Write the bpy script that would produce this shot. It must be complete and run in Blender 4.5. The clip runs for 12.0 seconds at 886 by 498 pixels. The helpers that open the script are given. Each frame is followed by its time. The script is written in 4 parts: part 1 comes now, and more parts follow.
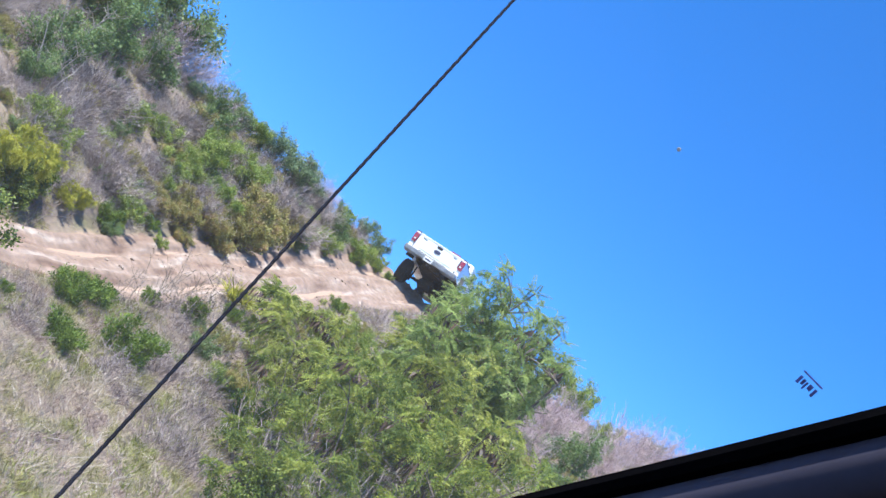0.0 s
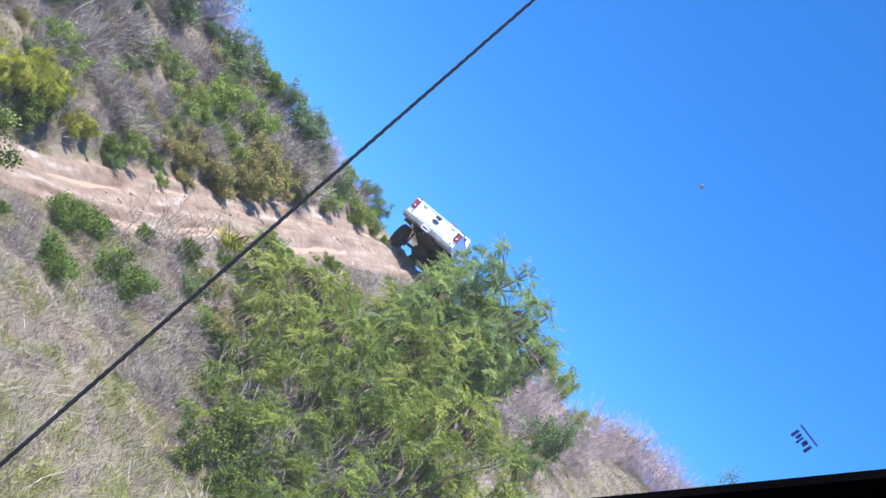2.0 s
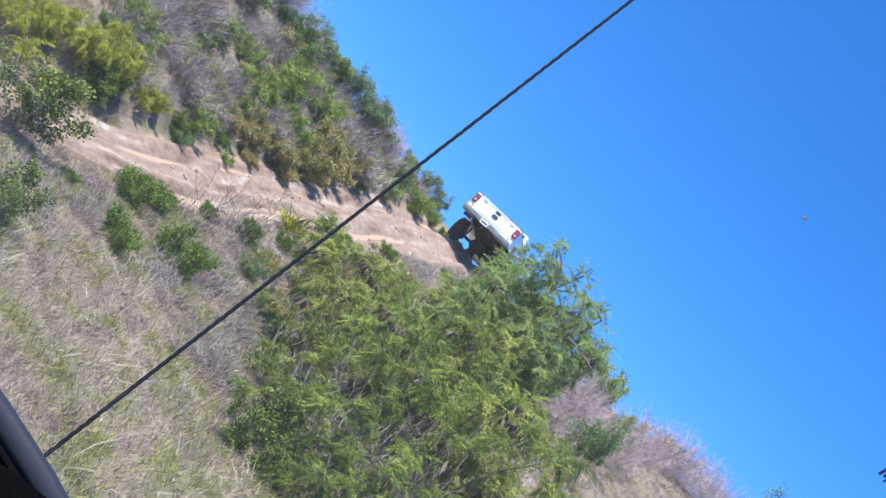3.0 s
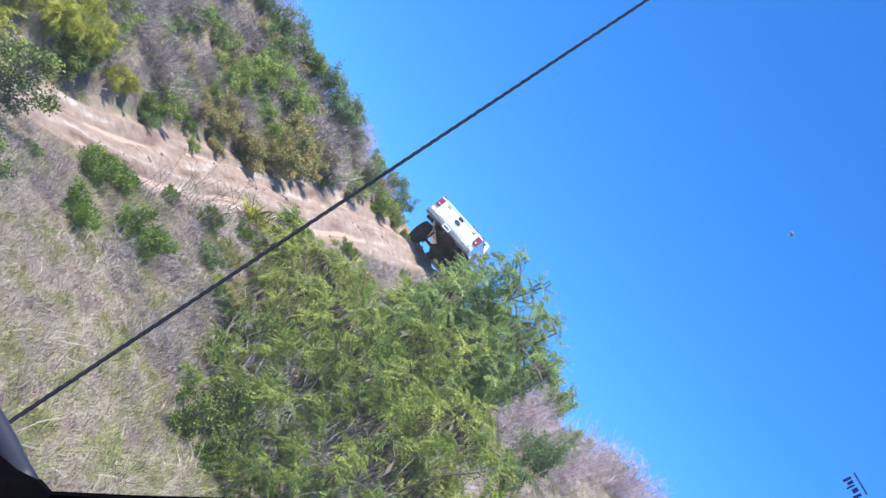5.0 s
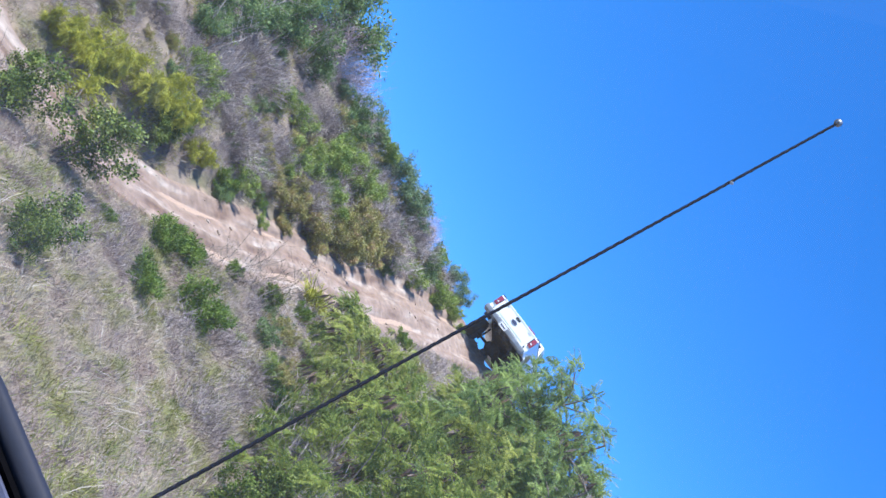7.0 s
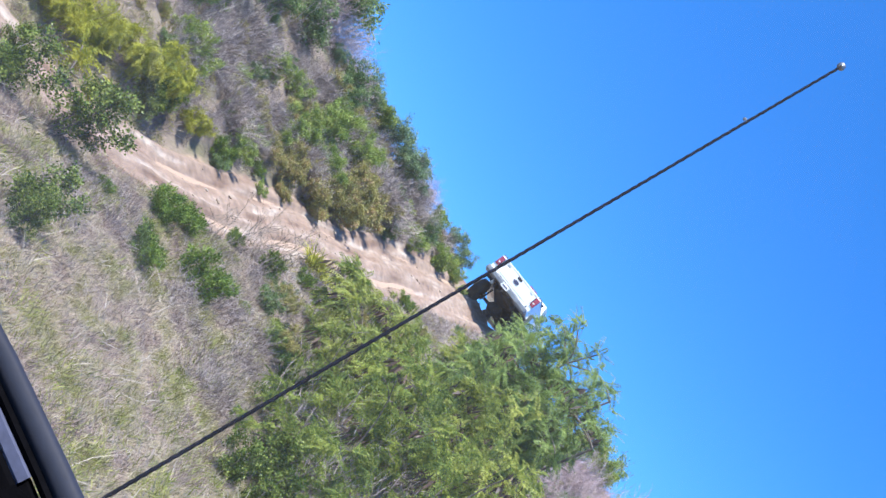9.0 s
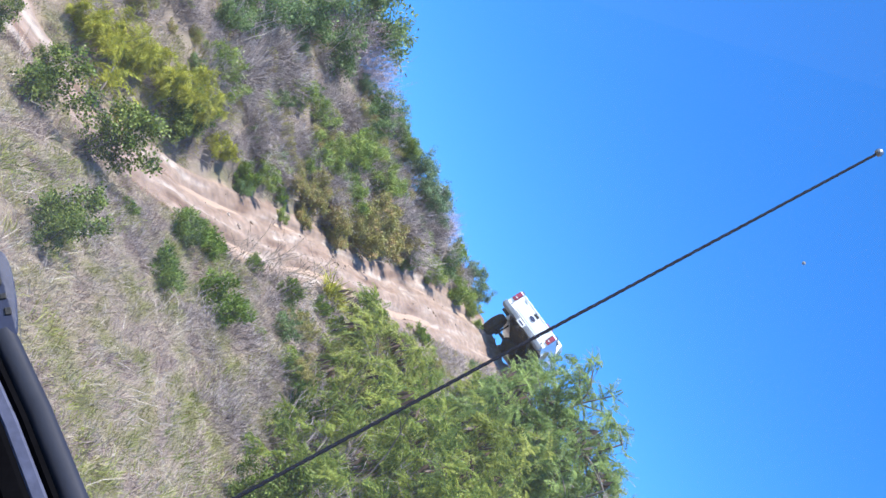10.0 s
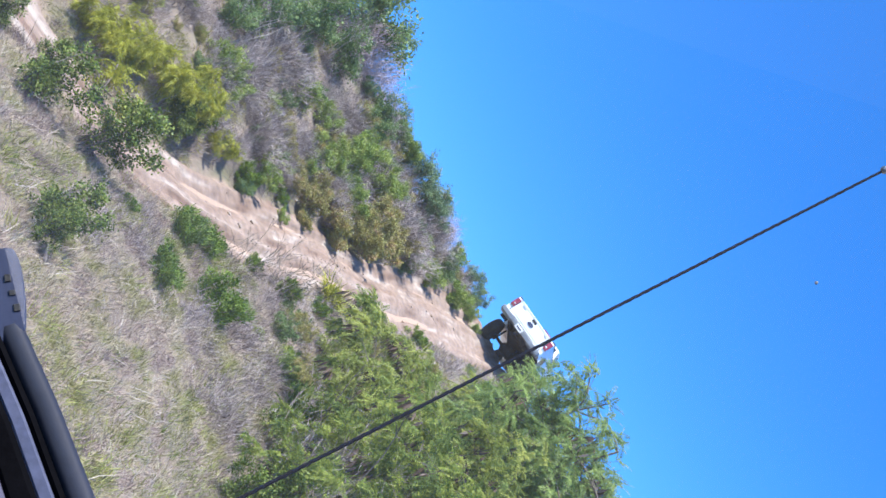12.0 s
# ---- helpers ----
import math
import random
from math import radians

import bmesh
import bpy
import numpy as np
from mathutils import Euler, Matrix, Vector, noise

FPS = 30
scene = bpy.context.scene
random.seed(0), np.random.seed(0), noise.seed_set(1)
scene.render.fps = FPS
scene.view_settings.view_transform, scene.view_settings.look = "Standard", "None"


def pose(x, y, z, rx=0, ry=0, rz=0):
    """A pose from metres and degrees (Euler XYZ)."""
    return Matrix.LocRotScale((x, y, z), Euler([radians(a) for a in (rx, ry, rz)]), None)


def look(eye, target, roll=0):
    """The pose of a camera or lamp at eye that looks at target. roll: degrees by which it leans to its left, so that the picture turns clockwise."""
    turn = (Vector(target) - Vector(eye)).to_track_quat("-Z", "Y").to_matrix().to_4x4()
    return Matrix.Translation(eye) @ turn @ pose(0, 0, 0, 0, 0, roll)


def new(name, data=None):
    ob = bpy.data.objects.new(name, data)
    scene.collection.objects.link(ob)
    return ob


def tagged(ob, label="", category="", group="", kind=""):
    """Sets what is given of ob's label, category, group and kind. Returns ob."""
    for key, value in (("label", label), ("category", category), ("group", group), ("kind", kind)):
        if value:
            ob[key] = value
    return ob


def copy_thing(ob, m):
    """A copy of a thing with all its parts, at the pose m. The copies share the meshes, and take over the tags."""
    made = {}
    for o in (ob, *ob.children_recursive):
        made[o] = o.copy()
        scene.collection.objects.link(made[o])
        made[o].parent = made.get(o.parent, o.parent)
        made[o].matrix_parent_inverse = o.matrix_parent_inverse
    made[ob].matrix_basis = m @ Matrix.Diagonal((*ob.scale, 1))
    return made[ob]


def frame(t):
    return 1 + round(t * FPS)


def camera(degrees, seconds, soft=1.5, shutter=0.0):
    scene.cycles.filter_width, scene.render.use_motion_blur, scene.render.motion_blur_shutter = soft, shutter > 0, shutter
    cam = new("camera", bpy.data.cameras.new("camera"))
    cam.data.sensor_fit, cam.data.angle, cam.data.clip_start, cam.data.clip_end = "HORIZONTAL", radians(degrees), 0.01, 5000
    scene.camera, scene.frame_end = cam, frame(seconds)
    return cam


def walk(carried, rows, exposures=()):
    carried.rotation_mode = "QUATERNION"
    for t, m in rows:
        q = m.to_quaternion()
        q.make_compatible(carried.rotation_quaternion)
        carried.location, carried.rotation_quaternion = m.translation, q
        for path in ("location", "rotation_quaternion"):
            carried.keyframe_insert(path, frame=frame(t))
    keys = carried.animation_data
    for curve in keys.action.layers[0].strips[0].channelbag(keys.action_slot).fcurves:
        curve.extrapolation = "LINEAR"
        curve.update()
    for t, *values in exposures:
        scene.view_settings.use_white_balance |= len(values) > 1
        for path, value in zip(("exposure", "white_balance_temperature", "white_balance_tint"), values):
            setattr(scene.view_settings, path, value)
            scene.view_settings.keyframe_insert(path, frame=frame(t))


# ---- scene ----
cam = camera(44.47, 12.0, soft=1.55)
# seconds, eye, yaw, pitch, roll: a phone held by a passenger behind the windscreen
PATH = [
    (0, 0.122, 0.000, 1.416, -5.64, 16.70, 40.06),
    (0.5, 0.124, 0.003, 1.404, -4.84, 14.47, 40.89),
    (1, 0.123, -0.002, 1.419, -5.85, 16.22, 41.46),
    (1.5, 0.120, -0.004, 1.401, -7.33, 14.16, 46.93),
    (2, 0.111, 0.008, 1.426, -6.91, 15.65, 46.28),
    (2.5, 0.098, 0.005, 1.420, -5.55, 13.76, 49.43),
    (3, 0.097, 0.007, 1.419, -5.10, 13.18, 50.38),
    (5, 0.091, -0.003, 1.401, -6.28, 14.96, 54.30),
    (5.5, 0.068, -0.001, 1.406, -4.60, 13.11, 59.24),
    (6, 0.046, 0.013, 1.410, -1.60, 15.17, 60.21),
    (6.5, 0.033, 0.013, 1.410, 0.33, 15.27, 61.70),
    (8.5, 0.042, -0.018, 1.411, -3.19, 13.47, 58.54),
    (9, 0.037, 0.010, 1.403, -2.02, 14.01, 59.07),
    (9.5, 0.001, -0.014, 1.391, -0.38, 14.17, 61.34),
    (10, 0.000, 0.002, 1.404, -0.02, 14.02, 62.00),
    (10.5, -0.008, -0.004, 1.397, 0.60, 14.08, 63.75),
    (11, -0.008, 0.012, 1.396, 0.74, 14.23, 63.92),
    (11.5, -0.009, 0.006, 1.398, 1.00, 14.22, 63.65),
    (12, -0.006, -0.004, 1.397, 0.14, 14.14, 63.33),
]


def handheld(x, y, z, yaw, pitch, roll):
    ya, pi_ = radians(yaw), radians(pitch)
    ahead = Vector((-math.sin(ya) * math.cos(pi_), math.cos(ya) * math.cos(pi_), math.sin(pi_)))
    return look((x, y, z), Vector((x, y, z)) + ahead, roll)


walk(cam, [(r[0], handheld(*r[1:])) for r in PATH], exposures=[(0.0, 1.18, 6250, 10), (1.0, 1.18, 6250, 10), (1.5, 1.13, 6250, 10), (2.0, 1.15, 6250, 10), (2.6, 1.03, 6250, 10), (3.2, 1.01, 6250, 10), (4.7, 1.14, 6150, 10), (5.5, 1.16, 6150, 10), (5.9, 1.20, 6150, 10), (6.4, 0.98, 5700, 10), (6.8, 1.03, 5800, 10), (8.3, 1.14, 6150, 10), (8.7, 1.16, 6150, 10), (9.2, 1.19, 6150, 10), (10.0, 1.20, 6150, 10), (12.0, 1.20, 6050, 10)])

# ---- light ----
SUN_TO = Vector((-0.30, -0.42, 0.86)).normalized()
world = bpy.data.worlds.new("sky")
scene.world = world
world.use_nodes = True
wn, wl = world.node_tree.nodes, world.node_tree.links
sky = wn.new("ShaderNodeTexSky")
sky.sky_type = "NISHITA"
sky.sun_disc = False
sky.sun_elevation = math.asin(SUN_TO.z)
sky.sun_rotation = math.atan2(SUN_TO.x, SUN_TO.y)
sky.air_density, sky.dust_density, sky.ozone_density = 0.9, 0.1, 6.0
deep = wn.new("ShaderNodeHueSaturation")
deep.inputs["Hue"].default_value, deep.inputs["Saturation"].default_value = 0.506, 1.27
wl.new(sky.outputs["Color"], deep.inputs["Color"])
wl.new(deep.outputs["Color"], wn["Background"].inputs["Color"])
wn["Background"].inputs["Strength"].default_value = 0.148
sun = new("sun", bpy.data.lights.new("sun", "SUN"))
sun.data.energy, sun.data.angle, sun.data.color = 5.0, radians(0.6), (1.0, 0.935, 0.85)
sun.matrix_world = look((0, 0, 60), Vector((0, 0, 60)) - SUN_TO)

# ---- materials ----


def material(name, tones, scale=3.0, fine=40.0, rough=0.8, bump=0.3, metal=0.0, leaf=0.0, random_by="", coat=0.0, spread=0.25, gloss=0.5, piece=1.0, stretch=1.0):
    """tones: two or three base colours mixed by broad noise, or by the piece when random_by is 'island' or 'object'."""
    m = bpy.data.materials.new(name)
    m.use_nodes = True
    n, l = m.node_tree.nodes, m.node_tree.links
    p = n["Principled BSDF"]
    p.inputs["Roughness"].default_value, p.inputs["Metallic"].default_value = rough, metal
    p.inputs["Coat Weight"].default_value = coat
    p.inputs["Specular IOR Level"].default_value = gloss * (0.45 if leaf else 1.0)
    co = n.new("ShaderNodeTexCoord")
    broad, grain = n.new("ShaderNodeTexNoise"), n.new("ShaderNodeTexNoise")
    broad.inputs["Scale"].default_value, grain.inputs["Scale"].default_value = scale, fine
    broad.inputs["Detail"].default_value, grain.inputs["Detail"].default_value = 5, 6
    lay = n.new("ShaderNodeMapping")
    lay.inputs["Scale"].default_value = (1, stretch, 1)
    l.new(co.outputs["Object"], lay.inputs["Vector"])
    for t in (broad, grain):
        l.new(lay.outputs["Vector"], t.inputs["Vector"])
    ramp = n.new("ShaderNodeValToRGB")
    els = ramp.color_ramp.elements
    lo, hi = (0.0, 1.0) if random_by else (0.34, 0.66)
    while len(els) < len(tones):
        els.new(0.5)
    for i, c in enumerate(tones):
        els[i].position = lo + (hi - lo) * i / max(1, len(tones) - 1)
        els[i].color = (*c, 1)
    if random_by == "island":
        geo = n.new("ShaderNodeNewGeometry")
        patch = n.new("ShaderNodeMath")
        patch.operation = "MULTIPLY_ADD"
        l.new(broad.outputs["Fac"], patch.inputs[0])
        patch.inputs[1].default_value, patch.inputs[2].default_value = 3.0, -1.5 + (1 - piece) / 2
        both = n.new("ShaderNodeMath")
        both.operation, both.use_clamp = "MULTIPLY_ADD", True
        l.new(geo.outputs["Random Per Island"], both.inputs[0])
        both.inputs[1].default_value = piece
        l.new(patch.outputs["Value"], both.inputs[2])
        l.new(both.outputs["Value"], ramp.inputs["Fac"])
    elif random_by == "object":
        info = n.new("ShaderNodeObjectInfo")
        l.new(info.outputs["Random"], ramp.inputs["Fac"])
    else:
        l.new(broad.outputs["Fac"], ramp.inputs["Fac"])
    mul = n.new("ShaderNodeMix")
    mul.data_type, mul.blend_type = "RGBA", "MULTIPLY"
    mul.inputs["Factor"].default_value = spread * 2
    vary = n.new("ShaderNodeMapRange")
    vary.inputs["From Min"].default_value, vary.inputs["From Max"].default_value = 0.25, 0.75
    vary.inputs["To Min"].default_value, vary.inputs["To Max"].default_value = 0.45, 1.25
    l.new((broad if random_by else grain).outputs["Fac"], vary.inputs["Value"])
    l.new(ramp.outputs["Color"], mul.inputs["A"])
    l.new(vary.outputs["Result"], mul.inputs["B"])
    l.new(mul.outputs["Result"], p.inputs["Base Color"])
    if bump:
        b = n.new("ShaderNodeBump")
        b.inputs["Strength"].default_value, b.inputs["Distance"].default_value = bump, 0.02
        l.new(grain.outputs["Fac"], b.inputs["Height"])
        l.new(b.outputs["Normal"], p.inputs["Normal"])
    if leaf:
        tr, mix = n.new("ShaderNodeBsdfTranslucent"), n.new("ShaderNodeMixShader")
        l.new(mul.outputs["Result"], tr.inputs["Color"])
        mix.inputs["Fac"].default_value = leaf
        l.new(p.outputs["BSDF"], mix.inputs[1])
        l.new(tr.outputs["BSDF"], mix.inputs[2])
        l.new(mix.outputs["Shader"], n["Material Output"].inputs["Surface"])
    return m


STRAW = [(0.25, 0.25, 0.08), (0.35, 0.31, 0.16), (0.47, 0.40, 0.30), (0.35, 0.27, 0.22), (0.20, 0.15, 0.135)]
M_FROND = material("feathery_leaf", [(0.16, 0.21, 0.05), (0.28, 0.33, 0.07), (0.42, 0.445, 0.115)], 1.2, rough=0.55, bump=0, leaf=0.52, random_by="island")
M_FROND_GREEN = material("mid_green_leaf", [(0.12, 0.18, 0.04), (0.20, 0.275, 0.055), (0.32, 0.37, 0.08)], 1.2, rough=0.55, bump=0, leaf=0.5, random_by="island")
# darker copy of the feathery leaf: shade low on the slope is in its colour
M_FROND_SHADED = material("shaded_green_leaf", [(0.09, 0.14, 0.03), (0.17, 0.235, 0.045), (0.31, 0.35, 0.07)], 1.2, rough=0.55, bump=0, leaf=0.45, random_by="island")
M_FROND_BLUE = material("grey_green_leaf", [(0.15, 0.23, 0.07), (0.25, 0.35, 0.105), (0.37, 0.46, 0.15)], 1.2, rough=0.5, bump=0, leaf=0.5, random_by="island")
M_FROND_YELLOW = material("yellow_leaf", [(0.24, 0.26, 0.03), (0.37, 0.38, 0.045), (0.48, 0.475, 0.08)], 1.2, rough=0.55, bump=0, leaf=0.42, random_by="island")
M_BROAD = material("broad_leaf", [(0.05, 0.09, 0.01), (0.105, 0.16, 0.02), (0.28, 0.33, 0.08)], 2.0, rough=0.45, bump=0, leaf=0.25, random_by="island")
M_BLUE = material("blue_green_leaf", [(0.12, 0.19, 0.10), (0.18, 0.265, 0.13), (0.27, 0.35, 0.17)], 2.0, rough=0.5, bump=0, leaf=0.3, random_by="island")
M_DARK = material("dark_leaf", [(0.105, 0.18, 0.06), (0.165, 0.25, 0.085), (0.25, 0.33, 0.13)], 2.0, rough=0.5, bump=0, leaf=0.35, random_by="island")
M_SMALL = material("small_bush_leaf", [(0.08, 0.145, 0.02), (0.14, 0.22, 0.03), (0.22, 0.30, 0.055)], 2.0, rough=0.5, bump=0, leaf=0.3, random_by="island")
M_SHRUB = material("shrub_leaf", [(0.16, 0.24, 0.05), (0.255, 0.345, 0.07), (0.39, 0.44, 0.11)], 2.0, rough=0.5, bump=0, leaf=0.3, random_by="island")
M_OLIVE = material("olive_leaf", [(0.27, 0.25, 0.08), (0.36, 0.36, 0.11), (0.37, 0.26, 0.13)], 2.0, rough=0.6, bump=0, leaf=0.3, random_by="island")
M_POD = material("seed_pod", [(0.025, 0.016, 0.012), (0.05, 0.031, 0.021), (0.095, 0.058, 0.04)], 3.0, rough=0.6, bump=0, random_by="island")
M_BARK = material("bark", [(0.10, 0.085, 0.07), (0.19, 0.16, 0.13)], 6, 60, rough=0.9, bump=0.6)
M_PALE_BARK = material("pale_bark", [(0.30, 0.27, 0.23), (0.42, 0.38, 0.33)], 6, 60, rough=0.9, bump=0.5)
M_TWIG = material("dry_twig", [(0.145, 0.112, 0.105), (0.295, 0.243, 0.223), (0.46, 0.395, 0.36)], 2.0, rough=0.9, bump=0, random_by="island")
M_ROSE = material("bare_rosy_twig", [(0.33, 0.235, 0.24), (0.44, 0.335, 0.335), (0.54, 0.44, 0.43)], 2.0, rough=0.9, bump=0, random_by="island")
M_GRASS = material("dry_grass", STRAW, 2.6, piece=0.5, stretch=0.3, rough=0.8, bump=0, leaf=0.15, random_by="island")
M_PALESTALK = material("pale_stalk", [(0.36, 0.30, 0.24), (0.47, 0.41, 0.33), (0.55, 0.49, 0.41)], 0.9, rough=0.75, bump=0, random_by="island")
M_GREENGRASS = material("green_grass_blade", [(0.15, 0.19, 0.04), (0.24, 0.27, 0.06), (0.33, 0.33, 0.10)], 0.7, rough=0.7, bump=0, leaf=0.2, random_by="island")
M_DIRT = material("dirt", [(0.165, 0.105, 0.074), (0.24, 0.168, 0.125), (0.265, 0.195, 0.15), (0.39, 0.325, 0.27)], 1.0, 5, rough=0.95, bump=0.8, spread=0.38)


def lay_along_track(m):
    """Turns the broad colour of the dirt into streaks along the track."""
    n, l = m.node_tree.nodes, m.node_tree.links
    att = n.new("ShaderNodeAttribute")
    att.attribute_name = "lane"
    for t in [t for t in n if t.type == "TEX_NOISE" and t.inputs["Scale"].default_value == 1.0]:
        l.new(att.outputs["Vector"], t.inputs["Vector"])


lay_along_track(M_DIRT)
M_STONE = material("stone", [(0.20, 0.145, 0.11), (0.30, 0.225, 0.175), (0.46, 0.40, 0.34)], 6, 40, random_by="object", rough=0.9, bump=0.5)


def ground_material():
    m = material("hillside_soil", [(0.13, 0.10, 0.08), (0.21, 0.165, 0.125), (0.15, 0.14, 0.07)], 1.2, 18, rough=0.95, bump=0.9, stretch=0.3)
    n, l = m.node_tree.nodes, m.node_tree.links
    p = n["Principled BSDF"]
    old = p.inputs["Base Color"].links[0].from_socket
    att, rough, add, ramp, mix = (n.new("ShaderNode" + k) for k in ("Attribute", "TexNoise", "Math", "ValToRGB", "Mix"))
    att.attribute_name = "bare"
    rough.inputs["Scale"].default_value, rough.inputs["Detail"].default_value = 2.4, 8
    add.operation = "ADD"
    l.new(n["Mapping"].outputs["Vector"], rough.inputs["Vector"])
    l.new(att.outputs["Fac"], add.inputs[0])
    l.new(rough.outputs["Fac"], add.inputs[1])
    ramp.color_ramp.elements[0].position, ramp.color_ramp.elements[1].position = 0.72, 0.92
    l.new(add.outputs["Value"], ramp.inputs["Fac"])
    mix.data_type = "RGBA"
    l.new(ramp.outputs["Color"], mix.inputs["Factor"])
    l.new(old, mix.inputs["A"])
    mix.inputs["B"].default_value = (0.33, 0.235, 0.17, 1)
    l.new(mix.outputs["Result"], p.inputs["Base Color"])
    return m


M_GROUND = ground_material()
M_WHITE = material("white_paint", [(0.68, 0.69, 0.69), (0.75, 0.755, 0.75)], 1.5, 30, rough=0.28, bump=0, coat=0.6, spread=0.06)
M_TYRE = material("tyre_rubber", [(0.018, 0.017, 0.016), (0.05, 0.043, 0.036)], 5, 50, rough=0.85, bump=0.5)
M_STEEL = material("steel", [(0.35, 0.35, 0.36), (0.5, 0.5, 0.5)], 5, 50, rough=0.35, bump=0.05, metal=1)
M_CHROME = material("dull_chrome", [(0.20, 0.205, 0.21), (0.30, 0.305, 0.31)], 5, 50, rough=0.5, bump=0.02, metal=1)
M_BLACK = material("black_plastic", [(0.012, 0.012, 0.013), (0.022, 0.022, 0.024)], 6, 90, rough=0.6, bump=0.15)
M_UNDER = material("undercarriage", [(0.012, 0.012, 0.013), (0.034, 0.030, 0.028)], 4, 30, rough=0.9, bump=0.4)
M_RED = material("red_lens", [(0.20, 0.006, 0.02), (0.28, 0.009, 0.028)], 6, 60, rough=0.2, bump=0.0, coat=0.5)
M_PLATE = material("pale_plate", [(0.62, 0.63, 0.62), (0.7, 0.7, 0.68)], 6, 60, rough=0.4, bump=0.0)
M_TINT = material("tinted_glass", [(0.012, 0.014, 0.016), (0.02, 0.022, 0.024)], 3, 30, rough=0.05, bump=0.0, coat=1.0)
M_PAINT = material("slate_paint", [(0.013, 0.0155, 0.025), (0.018, 0.0205, 0.033)], 3, 80, rough=0.55, gloss=0.3, bump=0.03, coat=0.0, spread=0.1)
M_TRIM = material("grey_trim", [(0.062, 0.062, 0.098), (0.078, 0.078, 0.118)], 8, 200, rough=0.85, gloss=0.2, bump=0, spread=0.06)
M_RUBBER = material("black_rubber", [(0.0015, 0.0015, 0.002), (0.003, 0.003, 0.004)], 8, 120, gloss=0.02, rough=0.9, bump=0.1)
# the slate of the hinge, made bluer to hold the sky's reflection
M_HINGE = material("sky_blued_hinge_paint", [(0.016, 0.021, 0.052), (0.022, 0.028, 0.062)], 8, 100, rough=0.5, bump=0.03, spread=0.1)
# cowl trim; the sky's reflection on it is put into this pale blue colour
M_SKYLIT_TRIM = material("sky_reflection_trim", [(0.045, 0.053, 0.095), (0.06, 0.068, 0.115)], 8, 100, rough=0.7, gloss=0.25, bump=0.05)
M_INK = material("dark_ink", [(0.02, 0.03, 0.08), (0.03, 0.04, 0.10)], 20, 200, rough=0.6, bump=0)
M_PRINT = material("printed_glass_mark", [(0.22, 0.26, 0.50), (0.26, 0.30, 0.55)], 20, 200, rough=0.6, bump=0, leaf=0.9)
M_SPECK = material("dried_dirt", [(0.62, 0.62, 0.60), (0.75, 0.75, 0.73)], 20, 200, rough=0.9, bump=0, leaf=0.95)
M_MAST = material("mast_sleeve", [(0.005, 0.006, 0.012), (0.009, 0.010, 0.018)], 30, 200, rough=0.9, bump=0, gloss=0.08)


def glass_material():
    m = bpy.data.materials.new("windscreen_glass")
    m.use_nodes = True
    n, l = m.node_tree.nodes, m.node_tree.links
    clear, gloss, fres, mix = (n.new("ShaderNode" + k) for k in ("BsdfTransparent", "BsdfGlossy", "Fresnel", "MixShader"))
    clear.inputs["Color"].default_value = (0.95, 0.97, 0.97, 1)
    gloss.inputs["Roughness"].default_value = 0.02
    fres.inputs["IOR"].default_value = 1.25
    # a thin film of road dust scatters a little of the sunlight that falls on the glass
    dust, film, spots, thin = (n.new("ShaderNode" + k) for k in ("BsdfTranslucent", "MixShader", "TexNoise", "MapRange"))
    dust.inputs["Color"].default_value = (0.80, 0.80, 0.80, 1)
    spots.inputs["Scale"].default_value, spots.inputs["Detail"].default_value = 7.0, 4
    thin.inputs["To Min"].default_value, thin.inputs["To Max"].default_value = 0.015, 0.023
    l.new(spots.outputs["Fac"], thin.inputs["Value"])
    l.new(thin.outputs["Result"], film.inputs["Fac"])
    l.new(clear.outputs["BSDF"], film.inputs[1])
    l.new(dust.outputs["BSDF"], film.inputs[2])
    l.new(fres.outputs["Fac"], mix.inputs["Fac"])
    l.new(film.outputs["Shader"], mix.inputs[1])
    l.new(gloss.outputs["BSDF"], mix.inputs[2])
    l.new(mix.outputs["Shader"], n["Material Output"].inputs["Surface"])
    return m


M_GLASS = glass_material()

# ---- mesh helpers ----


def mesh_of(name, verts, faces, mat, smooth=False):
    """A mesh from an (n, 3) array and an (m, k) array of equal-sided faces."""
    verts, faces = np.asarray(verts, np.float32), np.asarray(faces, np.int32)
    me = bpy.data.meshes.new(name)
    me.vertices.add(len(verts))
    me.vertices.foreach_set("co", verts.ravel())
    k = faces.shape[1]
    me.loops.add(faces.size)
    me.loops.foreach_set("vertex_index", faces.ravel())
    me.polygons.add(len(faces))
    me.polygons.foreach_set("loop_start", np.arange(0, faces.size, k, dtype=np.int32))
    if smooth:
        me.polygons.foreach_set("use_smooth", np.ones(len(faces), bool))
    me.update(calc_edges=True)
    me.materials.append(mat)
    return me


def child(name, me, parent, label="", at=None):
    ob = new(name, me)
    ob.parent = parent
    if at is not None:
        ob.matrix_basis = at
    return tagged(ob, label)


def part(name, bm, mat, parent, label="", smooth=False, at=None):
    me = bpy.data.meshes.new(name)
    bmesh.ops.recalc_face_normals(bm, faces=bm.faces)
    bm.to_mesh(me)
    bm.free()
    if smooth:
        me.polygons.foreach_set("use_smooth", np.ones(len(me.polygons), bool))
    me.materials.append(mat)
    return child(name, me, parent, label, at)


